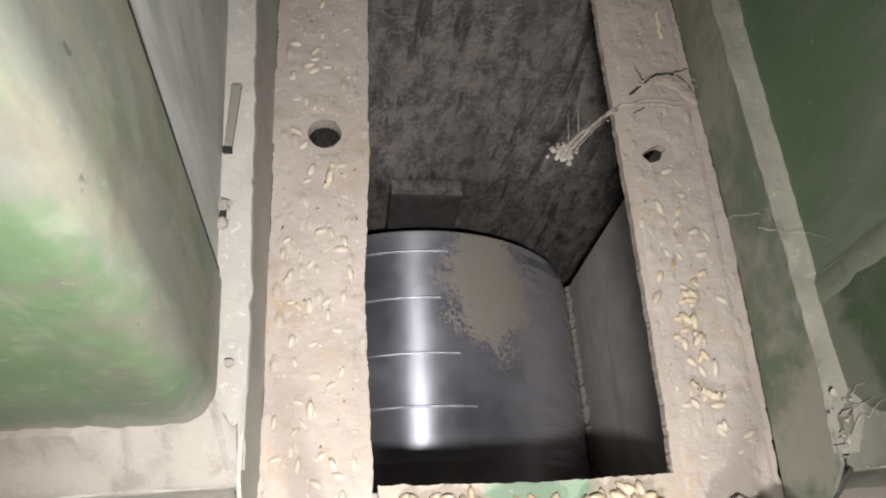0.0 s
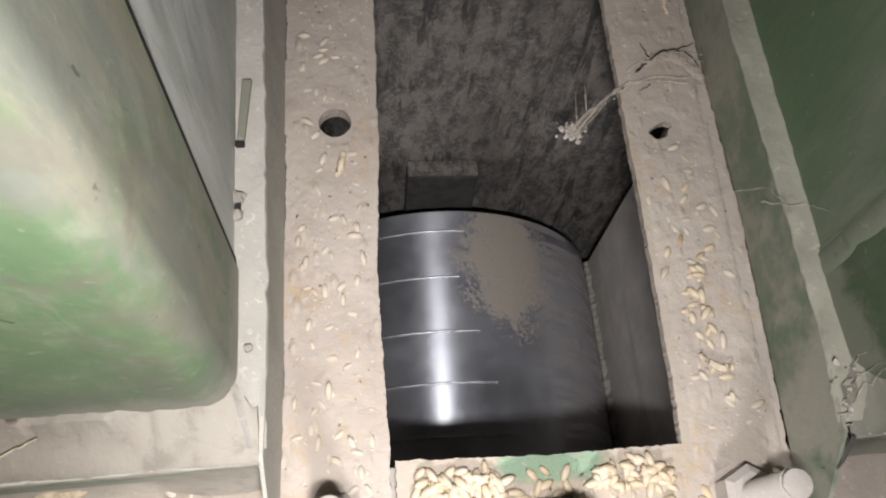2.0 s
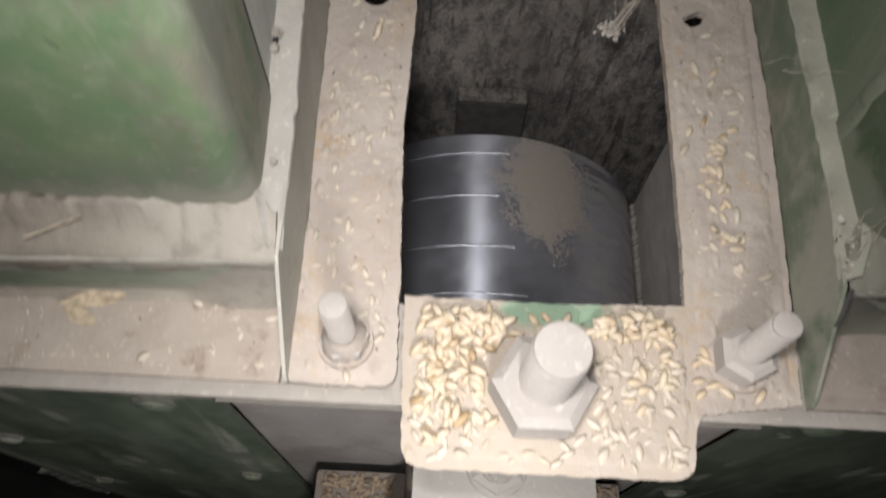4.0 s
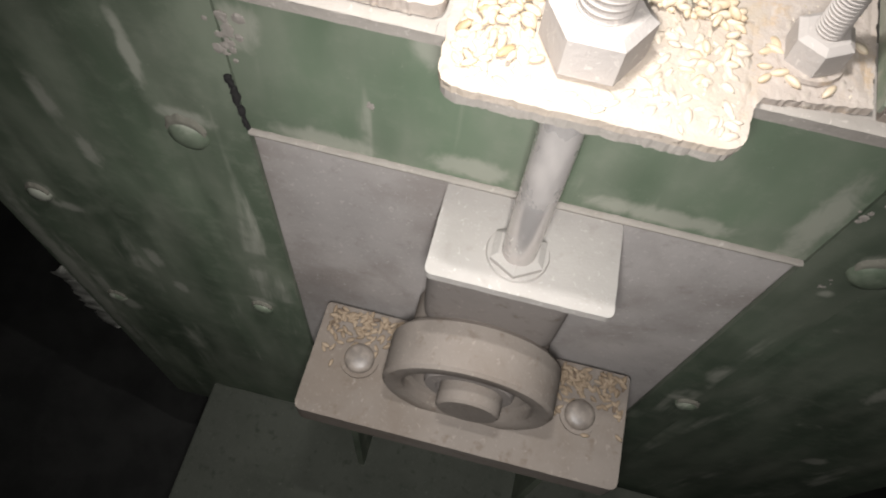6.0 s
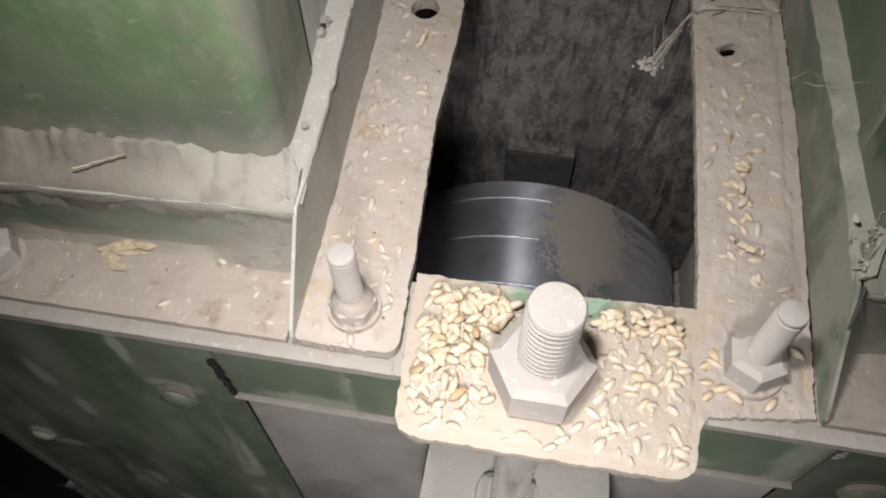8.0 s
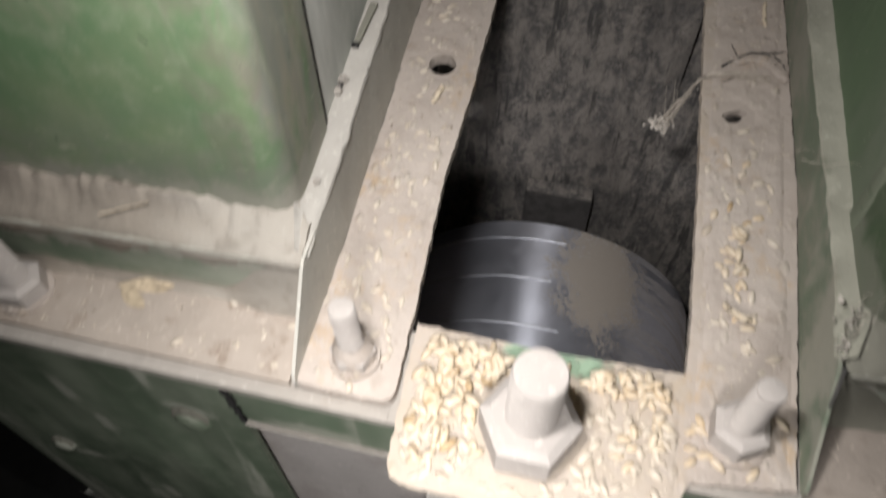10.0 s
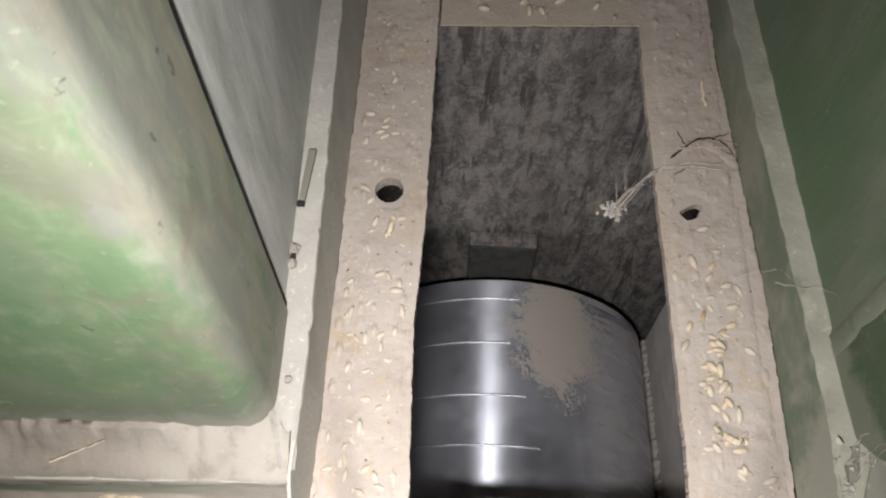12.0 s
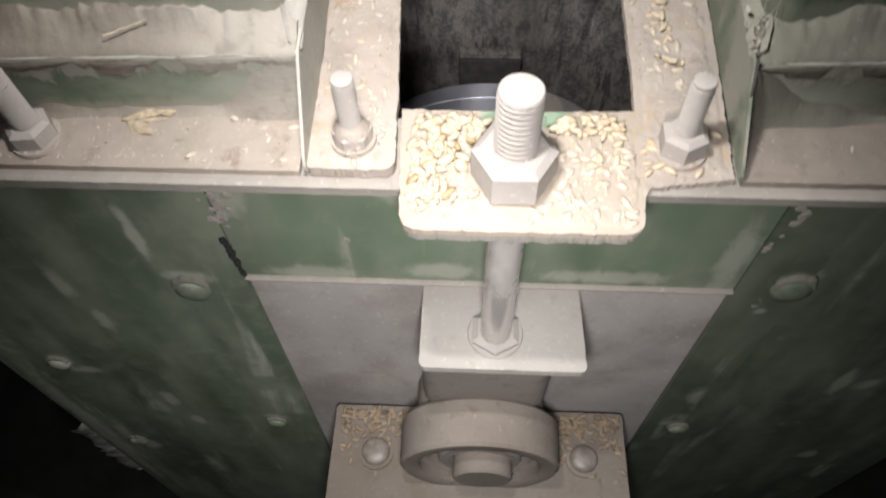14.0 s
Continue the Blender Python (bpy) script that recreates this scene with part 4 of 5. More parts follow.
        pts = [(a + 0.0032, 0.022), (a + 0.0030, 0.0308), (a + w(1), 0.0309), (a + 0.0004 + w(1), 0.0319 + w(2)), (a + (c - a) * 0.35, 0.0318 + w(3) + up * 0.5), (a + (c - a) * 0.7, 0.0322 + w(4) + up), (c, 0.034 + 3 * w(5) + up * 1.6), (c, 0.022)]
        rows.append([bm.verts.new((s * x, y, z - sink)) for x, z in pts])
    for a, c in zip(rows, rows[1:]):
        for i in range(8):
            bm.faces.new((a[i], a[(i + 1) % 8], c[(i + 1) % 8], c[i]))
    bm.faces.new(rows[0]), bm.faces.new(rows[-1])
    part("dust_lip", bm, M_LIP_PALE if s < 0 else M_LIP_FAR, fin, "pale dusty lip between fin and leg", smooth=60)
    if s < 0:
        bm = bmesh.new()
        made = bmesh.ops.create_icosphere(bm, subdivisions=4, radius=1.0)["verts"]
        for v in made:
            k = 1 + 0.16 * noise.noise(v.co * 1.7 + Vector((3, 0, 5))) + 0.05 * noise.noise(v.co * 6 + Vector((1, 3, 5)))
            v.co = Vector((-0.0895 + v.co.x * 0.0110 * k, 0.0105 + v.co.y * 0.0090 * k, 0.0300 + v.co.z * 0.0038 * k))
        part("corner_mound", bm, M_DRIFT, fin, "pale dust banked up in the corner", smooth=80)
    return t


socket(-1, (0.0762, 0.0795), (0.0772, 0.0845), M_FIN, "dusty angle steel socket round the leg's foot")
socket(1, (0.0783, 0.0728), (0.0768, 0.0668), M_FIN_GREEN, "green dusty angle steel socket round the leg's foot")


# ---- drum pulley and belt ----
CX, CW, R = -0.004, -0.2615, 0.1072


def pulley():
    t = thing("drum_pulley", "turned steel drum pulley, bright with a patch of brown dust", "pulley", LEAN)
    v0, v1 = 0.022, 0.176
    prof = [(R - 0.012, v0), (R - 0.001, v0), (R, v0 + 0.001)]
    prof += [(R, v1 - 0.001), (R - 0.001, v1), (R - 0.012, v1), (R - 0.012, v0)]
    shell = part("drum_shell", lathe(bmesh.new(), prof, 180, "y", (CX, 0, CW)), M_PULLEY, t, "", LEAN, smooth=30)
    for g, end in ((0.0405, 74), (0.0690, 79), (0.0985, 83), (0.1318, 88), (0.1618, 85)):
        ring = [(R + 0.0008 * math.sin(a) - 0.0001, g - 0.0008 * math.cos(a)) for a in [math.pi * k / 6 for k in range(7)]]
        part("ridge", lathe(bmesh.new(), ring, 70, "y", (CX, 0, CW), (end, 205)), M_RING, shell, "thin bright ridge round the drum", LEAN, smooth=80)
    for v in (0.03, 0.165):
        part("end_disc", lathe(bmesh.new(), [(0.0255, v), (R - 0.0122, v), (R - 0.0122, v + 0.006), (0.0255, v + 0.006), (0.0255, v)], 64, "y", (CX, 0, CW)), M_DARK, shell, "", LEAN)
    part("shaft", lathe(bmesh.new(), [(0, -0.068), (0.0175, -0.068), (0.019, -0.0665), (0.019, 0.0), (0.025, 0.001), (0.025, 0.196), (0, 0.196)], 40, "y", (CX, 0, CW)), M_BEARING, t, "dusty steel shaft end", LEAN, smooth=30)


pulley()


def belt():
    """A flat belt that comes down one leg, round under the drum and up the other."""
    r0, r1, v0, v1 = R + 0.0006, R + 0.0066, 0.02, 0.1775
    pts = []
    for r in (r0, r1):
        line = [(CX + r, 1.25), (CX + r, 0.2), (CX + r, -0.05)]
        line += [(CX + r * math.cos(radians(a)), CW + r * math.sin(radians(a))) for a in range(0, -181, -6)]
        line += [(CX - r, -0.05), (CX - r, 0.2), (CX - r, 1.25)]
        pts.append(line)
    bm = bmesh.new()
    grid = [[bm.verts.new((x, v, w)) for v in (v0, v1)] for line in pts for x, w in line]
    n = len(pts[0])
    inner, outer = grid[:n], grid[n:]
    for i in range(n - 1):
        bm.faces.new((inner[i][0], inner[i][1], inner[i + 1][1], inner[i + 1][0]))
        bm.faces.new((outer[i][0], outer[i + 1][0], outer[i + 1][1], outer[i][1]))
        for k in (0, 1):
            bm.faces.new((inner[i][k], inner[i + 1][k], outer[i + 1][k], outer[i][k]))
    for i in (0, n - 1):
        bm.faces.new((inner[i][0], outer[i][0], outer[i][1], inner[i][1]))
    t = thing("elevator_belt", "grey dusty rubber elevator belt running round the drum", "belt", LEAN)
    part("belt_band", bm, M_BELT, t, "", LEAN, smooth=30)
    bm = bmesh.new()
    rng = random.Random(15)
    rows = []
    for k in range(90):
        v = v0 + (v1 - v0) * k / 89
        r = 0.0016 + rng.gauss(0, 0.0005)
        rows.append([bm.verts.new((CX + R + dx * r - 0.0010, v, CW + 0.027 + dz * r * 2.2)) for dx, dz in ((0.8, -1), (0.8, 1), (-0.6, 0.4), (-0.9, -0.6))])
    for a, c in zip(rows, rows[1:]):
        for i in range(4):
            bm.faces.new((a[i], a[(i + 1) % 4], c[(i + 1) % 4], c[i]))
    bm.faces.new(rows[0]), bm.faces.new(rows[-1])
    part("dust_line", bm, M_LIP_PALE, t, "pale dust pressed between drum and belt", LEAN)


belt()


# ---- take-up screw, seat plate and bearing ----
def take_up():
    t = thing("tension_screw", "thick dusty threaded take-up screw with a large hexagon nut", "screw", LEAN)
    x, y = -0.0018, -0.0280
    bm = lathe(bmesh.new(), [(0, -0.1352), (0.0078, -0.1352), (0.0078, 0.004), (0, 0.004)], 40, "z", (x, y, 0))
    rod = part("rod", bm, M_ROD, t, "smooth grey rod of bright metal blotched with dust", LEAN, smooth=30)
    part("threaded_end", thread(bmesh.new(), 0.0078, 0.004, 0.0395, 0.0024, 0.0006, 0.0016, 40, (x, y)), M_BOLT, rod, "dust-covered threaded end", LEAN)
    part("nut", hexagon(bmesh.new(), 0.0265, -0.0025, 0.0122, centre=(x, y), turn=radians(0), chamfer=0.002), M_BOLT, t, "large dusty hexagon nut", LEAN)
    part("lower_nut", hexagon(bmesh.new(), 0.0235, -0.1354, -0.1290, centre=(x, -0.0265), turn=radians(30), chamfer=0.0022), M_SEAT, t, "dusty hexagon nut on the seat plate", LEAN)
    part("lower_washer", lathe(bmesh.new(), [(0, -0.1354), (0.0145, -0.1354), (0.0140, -0.1340), (0, -0.1338)], 36, "z", (x, -0.0265, 0)), M_SEAT, t, "", LEAN, smooth=40)
    seat = thing("seat_plate", "square dusty steel plate carrying the take-up screw", "steel plate", LEAN)
    bm = slab([*round_corner((-0.0405, 0), (-0.0405, -0.0465), (0, -0.0465), 0.004), *round_corner((0, -0.0465), (0.0445, -0.0465), (0.0445, 0), 0.004), (0.043, 0.0028), (-0.0405, 0.0028)], -0.1405, -0.1355, step=0.004, rough=0.00015, rng=random.Random(8))
    part("plate", bm, M_SEAT, seat, "", LEAN)
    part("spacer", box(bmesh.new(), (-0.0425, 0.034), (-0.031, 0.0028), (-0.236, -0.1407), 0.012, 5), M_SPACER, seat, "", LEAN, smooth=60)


take_up()


def bearing():
    t = thing("pillow_block_bearing", "grey cast pillow block bearing, dusty, with wheat on its feet", "bearing", LEAN)
    bm = slab([*round_corner((-0.110, 0), (-0.110, -0.081), (0, -0.081), 0.006), *round_corner((0, -0.081), (0.098, -0.081), (0.098, 0), 0.006), *round_corner((0.098, -0.05), (0.098, -0.006), (0, -0.006), 0.003), *round_corner((0, -0.006), (-0.110, -0.006), (-0.110, -0.05), 0.003)], -0.325, -0.303, step=0.006, rough=0.00012, rng=random.Random(9))
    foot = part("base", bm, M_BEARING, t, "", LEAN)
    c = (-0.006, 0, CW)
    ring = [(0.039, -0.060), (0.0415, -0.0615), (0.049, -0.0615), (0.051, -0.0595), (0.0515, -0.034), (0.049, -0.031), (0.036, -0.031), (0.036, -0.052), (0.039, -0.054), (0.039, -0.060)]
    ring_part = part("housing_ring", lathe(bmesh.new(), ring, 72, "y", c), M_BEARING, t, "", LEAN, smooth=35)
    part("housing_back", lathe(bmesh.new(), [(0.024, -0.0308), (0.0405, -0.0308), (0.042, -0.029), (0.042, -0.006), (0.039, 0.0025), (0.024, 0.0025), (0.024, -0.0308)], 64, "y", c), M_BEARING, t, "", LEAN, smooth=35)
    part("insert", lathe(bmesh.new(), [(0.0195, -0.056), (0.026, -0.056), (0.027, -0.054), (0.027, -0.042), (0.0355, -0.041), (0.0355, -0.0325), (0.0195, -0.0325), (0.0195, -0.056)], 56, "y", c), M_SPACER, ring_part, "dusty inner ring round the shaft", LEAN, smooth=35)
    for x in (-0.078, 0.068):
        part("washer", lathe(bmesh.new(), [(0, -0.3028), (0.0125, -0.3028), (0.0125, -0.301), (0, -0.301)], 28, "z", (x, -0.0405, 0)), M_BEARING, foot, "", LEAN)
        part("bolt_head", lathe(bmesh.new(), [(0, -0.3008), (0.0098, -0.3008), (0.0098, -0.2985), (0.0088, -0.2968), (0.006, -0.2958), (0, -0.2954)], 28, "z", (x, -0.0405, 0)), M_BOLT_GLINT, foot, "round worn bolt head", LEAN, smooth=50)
    bracket = thing("bearing_bracket", "dark green steel bracket under the bearing", "bracket", LEAN)
    for x in (-0.09, 0.074):
        part("upright", box(bmesh.new(), (x, x + 0.006), (-0.05, -0.0042), (-0.6295, -0.3255)), M_SHEET, bracket, "", LEAN)
    plinth = thing("base_plinth", "dark green steel plinth before the boot's foot", "plinth", LEAN)
    part("plinth_box", box(bmesh.new(), (-0.268, 0.25), (-0.17, -0.0045), (-0.70, -0.63), 0.003), M_PLINTH, plinth, "", LEAN)
    part("plinth_foot", box(bmesh.new(), (-0.25, 0.23), (-0.155, -0.02), (-1.09, -0.7003)), M_PLINTH, plinth, "", LEAN)


bearing()


# ---- studs with nuts on the deck ----
def stud(x, y, z, r, height, flats, nut, tilt=(0, 0), turn=0.0, label="", caked=False):
    m = pose(x, y, z, tilt[0], tilt[1], 0)
    t = thing("stud_bolt", label, "bolt", m, group="deck bolts")
    part("stud", thread(bmesh.new(), r, -0.004, height, 0.00125, 0.0006, 0.001, 28), M_BOLT, t, "", m, smooth=50)
    if caked:
        bm = lathe(bmesh.new(), [(r + 0.0002, nut + 0.0035), (flats * 0.40, nut + 0.0012), (flats * 0.50, nut - 0.0006), (flats * 0.53, nut * 0.45), (flats * 0.57, 0.0002), (0.0, 0.0002)], 28)
        for v in bm.verts:
            v.co.xy *= 1 + 0.10 * noise.noise(v.co * 260) + 0.05 * noise.noise(v.co * 700)
        part("caked_dust", bm, M_DECK, t, "mound of dust caked round the nut", m, smooth=60)
    nut_part = part("nut", hexagon(bmesh.new(), flats, 0.0012, nut, turn=turn, chamfer=0.0015), M_BOLT, t, "", m)
    part("washer", lathe(bmesh.new(), [(0, 0.0001), (flats * 0.66, 0.0001), (flats * 0.64, 0.0014), (0, 0.0014)], 28), M_DECK, nut_part, "", m)


stud(-0.0602, -0.0160, 0.0027, 0.0041, 0.0312, 0.0130, 0.0075, (-6, -1), 0.2, "dusty threaded stud with a rounded nut, caked in dust", True)
stud(0.0592, -0.0152, 0.0001, 0.0041, 0.0355, 0.0152, 0.0110, (-5, -1.5), 0.5, "dusty threaded stud with a thick worn nut and washer")
stud(-0.1805, -0.0165, 0.0001, 0.0050, 0.038, 0.0150, 0.0095, (-4, 0), 0.1, "dusty threaded stud with a nut on the ledge")


# ---- spilled wheat, chaff, straw, webs ----
def grain_mesh(bm, m, long, wide, high, crease=0.1):
    """A wheat grain: a plump spindle with a crease along its belly."""
    n, rings = 8, 6
    rows = []
    for i in range(1, rings):
        u = i / rings
        r = math.sin(math.pi * u) ** 0.62 * (0.94 + 0.12 * u)
        row = []
        for k in range(n):
            a = 2 * math.pi * k / n
            dent = 1 - crease * max(0.0, math.sin(a)) ** 6
            row.append(bm.verts.new(m @ Vector(((u - 0.5) * long, math.cos(a) * r * wide / 2, math.sin(a) * r * high / 2 * dent))))
        rows.append(row)
    ends = [bm.verts.new(m @ Vector((-long / 2, 0, 0))), bm.verts.new(m @ Vector((long / 2, 0, 0)))]
    for k in range(n):
        j = (k + 1) % n
        bm.faces.new((ends[0], rows[0][j], rows[0][k]))
        bm.faces.new((ends[1], rows[-1][k], rows[-1][j]))
        for a, c in zip(rows, rows[1:]):
            bm.faces.new((a[k], a[j], c[j], c[k]))


def grain_kinds(mat, prefix):
    kinds = []
    for long, wide, high in ((0.0068, 0.0031, 0.0028), (0.0062, 0.0029, 0.0026), (0.0073, 0.0030, 0.0027), (0.0056, 0.0031, 0.0028)):
        bm = bmesh.new()
        grain_mesh(bm, Matrix.Identity(4), long, wide, high)
        bmesh.ops.recalc_face_normals(bm, faces=bm.faces[:])
        data = bpy.data.meshes.new(prefix)
        bm.to_mesh(data)
        bm.free()
        data.materials.append(mat)
        for p in data.polygons:
            p.use_smooth = True
        kinds.append(data)
    return kinds


KINDS = grain_kinds(M_GRAIN, "wheat_grain")
KINDS_DUSTY = grain_kinds(M_GRAIN_DUSTY, "dusty_wheat_grain")
# centre x, y, spread x, y, count, height of the support, sunk in dust, dusty
HEAPS = (
    (-0.025, -0.0085, 0.010, 0.0038, 66, 0.0, 0.55, False),
    (-0.029, -0.021, 0.008, 0.006, 62, 0.0, 0.75, False),
    (-0.027, -0.034, 0.009, 0.005, 26, 0.0, 0.85, False),
    (0.025, -0.0075, 0.010, 0.0026, 46, 0.0, 0.6, False),
    (0.036, -0.018, 0.006, 0.006, 16, 0.0, 0.9, False),
    (0.022, -0.030, 0.013, 0.007, 16, 0.0, 1.0, True),
    (0.030, -0.041, 0.010, 0.003, 6, 0.0, 1.0, True),
    (0.058, -0.020, 0.008, 0.005, 8, 0.0, 0.6, False),
    (0.059, 0.045, 0.0030, 0.013, 26, 0.0, 0.95, False),
    (0.060, 0.016, 0.005, 0.008, 5, 0.0, 0.7, True),
    (0.060, 0.085, 0.006, 0.016, 9, 0.0, 0.8, True),
    (-0.062, 0.02, 0.008, 0.022, 12, 0.0026, 0.97, True),
    (-0.062, 0.075, 0.008, 0.02, 12, 0.0026, 0.97, True),
    (-0.066, 0.148, 0.005, 0.016, 12, 0.0026, 0.85, True),
    (-0.056, -0.015, 0.005, 0.008, 7, 0.0026, 0.8, True),
    (-0.069, 0.05, 0.003, 0.02, 6, 0.0026, 0.85, True),
    (0.0, 0.216, 0.03, 0.006, 8, 0.0, 0.5, True),
    (-0.110, -0.012, 0.014, 0.006, 14, -0.0004, 0.9, True),
    (0.115, -0.012, 0.02, 0.007, 3, -0.0006, 1.0, True),
)
NUTS = ((-0.0018, -0.0280, 0.0165), (-0.0602, -0.0160, 0.0095), (0.0598, -0.0155, 0.0100), (-0.1805, -0.0165, 0.012), (-0.0612, 0.1125, 0.008), (0.0552, 0.1105, 0.006))


def on_deck(x, y, left):
    if any(math.hypot(x - a, y - c) < r for a, c, r in NUTS):
        return False
    if -0.046 < x < 0.046:
        return (-0.0485 < y < -0.0018 or 0.209 < y < 0.26) and -0.0388 < x < 0.0412
    if 0.046 <= x < 0.075 or -0.0745 < x <= -0.0495:
        return -0.0265 < y < 0.2
    return -0.026 < y < -0.004 and abs(x) > 0.084


def spill_grains():
    rng = random.Random(21)
    for cx, cy, sx, sy, count, z, sunk, dusty in HEAPS:
        placed = []
        for _ in range(count):
            for _try in range(20):
                x, y = rng.gauss(cx, sx), rng.gauss(cy, sy)
                if on_deck(x, y, cx < 0) and (cx < -0.047) == (x < -0.047):
                    break
            else:
                continue
            near = [p for p in placed if math.hypot(p[0] - x, p[1] - y) < 0.0026]
            lift = 0.0009 + max((p[2] for p in near), default=-0.001) + 0.0003 if near else 0.0
            lift = min(lift, 0.0008 if dusty else 0.0021)
            depth = 0.0014 * (1 - sunk) + 0.0002 * sunk
            ob = new("wheat_grain", rng.choice(KINDS_DUSTY if dusty else KINDS))
            size = rng.uniform(0.55, 0.9) if dusty and z != 0 else rng.uniform(0.75, 0.95) if cx > 0.05 else rng.uniform(0.8, 1.02)
            ob.matrix_world = pose(x, y, z + depth * size + lift, rng.uniform(0, 360), rng.gauss(0, 9 if lift == 0 else 15), rng.uniform(0, 180)) @ Matrix.Scale(size, 4)
            tagged(ob, "pale dust-coated wheat grain half sunk in dust" if dusty else "golden wheat grain spilled on the dusty steel deck", "grain", "spilled wheat grains")
            placed.append((x, y, lift))


spill_grains()


def chaff():
    """Flecks of bran and chaff lying all over the deck: one heap of stuff."""
    rng = random.Random(31)
    bm = bmesh.new()
    made = 0
    while made < 900:
        zone = rng.random()
        if zone < 0.4:
            x, y, z = rng.uniform(-0.074, -0.0495), rng.uniform(-0.026, 0.2), 0.0027
        elif zone < 0.72:
            x, y, z = rng.uniform(0.046, 0.0735), rng.uniform(-0.026, 0.2), 0.0001
        elif zone < 0.9:
            x, y, z = rng.uniform(-0.041, 0.041), rng.uniform(-0.0445, -0.002), 0.0001
        else:
            x, y, z = rng.uniform(-0.2, -0.085), rng.uniform(-0.026, -0.004), 0.0001
        if not on_deck(x, y, x < 0):
            continue
        long, wide = rng.uniform(0.0008, 0.0028), rng.uniform(0.0004, 0.0011)
        m = pose(x, y, z + 0.0002, rng.gauss(0, 20), rng.gauss(0, 20), rng.uniform(0, 180))
        top = [(-long / 2, 0, 0), (0, -wide / 2, 0.0001), (long / 2, 0, 0), (0, wide / 2, 0.0001)]
        vs = [bm.verts.new(m @ Vector(p)) for p in top] + [bm.verts.new(m @ Vector((0, 0, 0.0003))), bm.verts.new(m @ Vector((0, 0, -0.0003)))]
        for k in range(4):
            bm.faces.new((vs[k], vs[(k + 1) % 4], vs[4]))
            bm.faces.new((vs[(k + 1) % 4], vs[k], vs[5]))
        made += 1
    tagged(part("chaff", bm, M_CHAFF), "pale and brown flecks of chaff scattered on the deck", "chaff", kind="stuff")
    bm = bmesh.new()
    for side, x0, x1 in ((-1, -0.104, -0.058), (1, 0.052, 0.095)):
        for _ in range(120):
            x, v = rng.uniform(x0, x1), -0.009 - abs(rng.gauss(0, 0.013))
            m = pose(x, v, -0.3026 + rng.uniform(0, 0.002), rng.uniform(0, 360), rng.gauss(0, 15), rng.uniform(0, 360))
            grain_mesh(bm, m, 0.0066, 0.003, 0.0027)
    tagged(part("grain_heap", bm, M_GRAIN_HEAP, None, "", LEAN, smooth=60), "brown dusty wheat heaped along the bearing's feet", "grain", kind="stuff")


def buried_grains():
    """Grain sunk in the dust of the strip and the plate, only the backs showing: one bed of stuff."""
    rng = random.Random(35)
    bm = bmesh.new()
    made = 0
    while made < 300:
        zone = rng.random() * 1.9
        lift = 0.0
        if zone > 1.0:
            x, y, z = rng.uniform(-0.039, 0.041), rng.uniform(-0.0485, -0.012), 0.0005
            lift = rng.uniform(0.0, 0.0006)
        elif zone < 0.30:
            x, y, z = rng.gauss(-0.064, 0.007), rng.uniform(-0.024, 0.2), 0.0030
        elif zone < 0.60:
            x, y, z = rng.gauss(0.060, 0.005), rng.uniform(-0.024, 0.1), 0.0004
        elif zone < 0.82:
            x, y, z = rng.uniform(-0.040, 0.040), rng.uniform(-0.044, -0.008), 0.0004
        else:
            x, y, z = rng.uniform(-0.17, -0.085), rng.uniform(-0.024, -0.005), -0.0002
        if not on_deck(x, y, x < 0) or (z > 0.002 and x > -0.05):
            continue
        size = rng.uniform(0.6, 0.95)
        m = pose(x, y, z + lift + rng.uniform(-0.0011, -0.0005), rng.uniform(0, 360), rng.gauss(0, 10), rng.uniform(0, 180)) @ Matrix.Scale(size, 4)
        grain_mesh(bm, m, 0.0065, 0.003, 0.0027)
        made += 1
    tagged(part("buried_grain", bm, M_BURIED, None, "", FLAT, smooth=60), "dust-coated wheat grains half sunk in the deck's dust", "grain", kind="stuff")


def chaff_skin(name, a, c, odd=0.93):
    n = Nodes(name)
    rnd = n.add("ShaderNodeNewGeometry").outputs["Random Per Island"]
    col = n.mix(rnd, a, c)
    col = n.mix(n.math("GREATER_THAN", rnd, odd), col, (0.14, 0.10, 0.07))
    return n.done(col, 0.75, 0.0, n.bump(n.noise(900, 2), 0.2, 0.0003), 0.3)


M_CHAFF = chaff_skin("chaff_skin", (0.40, 0.33, 0.26), (0.58, 0.50, 0.40))
M_CLUMP = plain("grey_fluff", (0.40, 0.36, 0.31), 0.95, scale=500)
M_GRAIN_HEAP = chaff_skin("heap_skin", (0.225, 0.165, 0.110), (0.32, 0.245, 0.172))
M_BURIED = chaff_skin("buried_grain_skin", (0.42, 0.345, 0.27), (0.52, 0.45, 0.365), 2.0)
chaff()
buried_grains()


def strand(points, r, name, mat, parent=None, label="", n=5, jitter=0.0, seed=0, m=FLAT, taper=True):
    """A thin fibre through a few points."""
    rng = random.Random(seed)
    pts = [Vector(p) for p in points]
    line = []
    for i in range(len(pts) - 1):
        p0, p1, p2, p3 = pts[max(0, i - 1)], pts[i], pts[i + 1], pts[min(len(pts) - 1, i + 2)]
        for k in range(6):
            t = k / 6
            q = 0.5 * ((2 * p1) + (p2 - p0) * t + (2 * p0 - 5 * p1 + 4 * p2 - p3) * t * t + (3 * p1 - p0 - 3 * p2 + p3) * t ** 3)
            line.append(q + Vector([rng.gauss(0, jitter) for _ in range(3)]))
    line.append(pts[-1])
    bm = bmesh.new()
    add_tube(bm, line, r, n, taper)
    return part(name, bm, mat, parent, label, m, smooth=60)


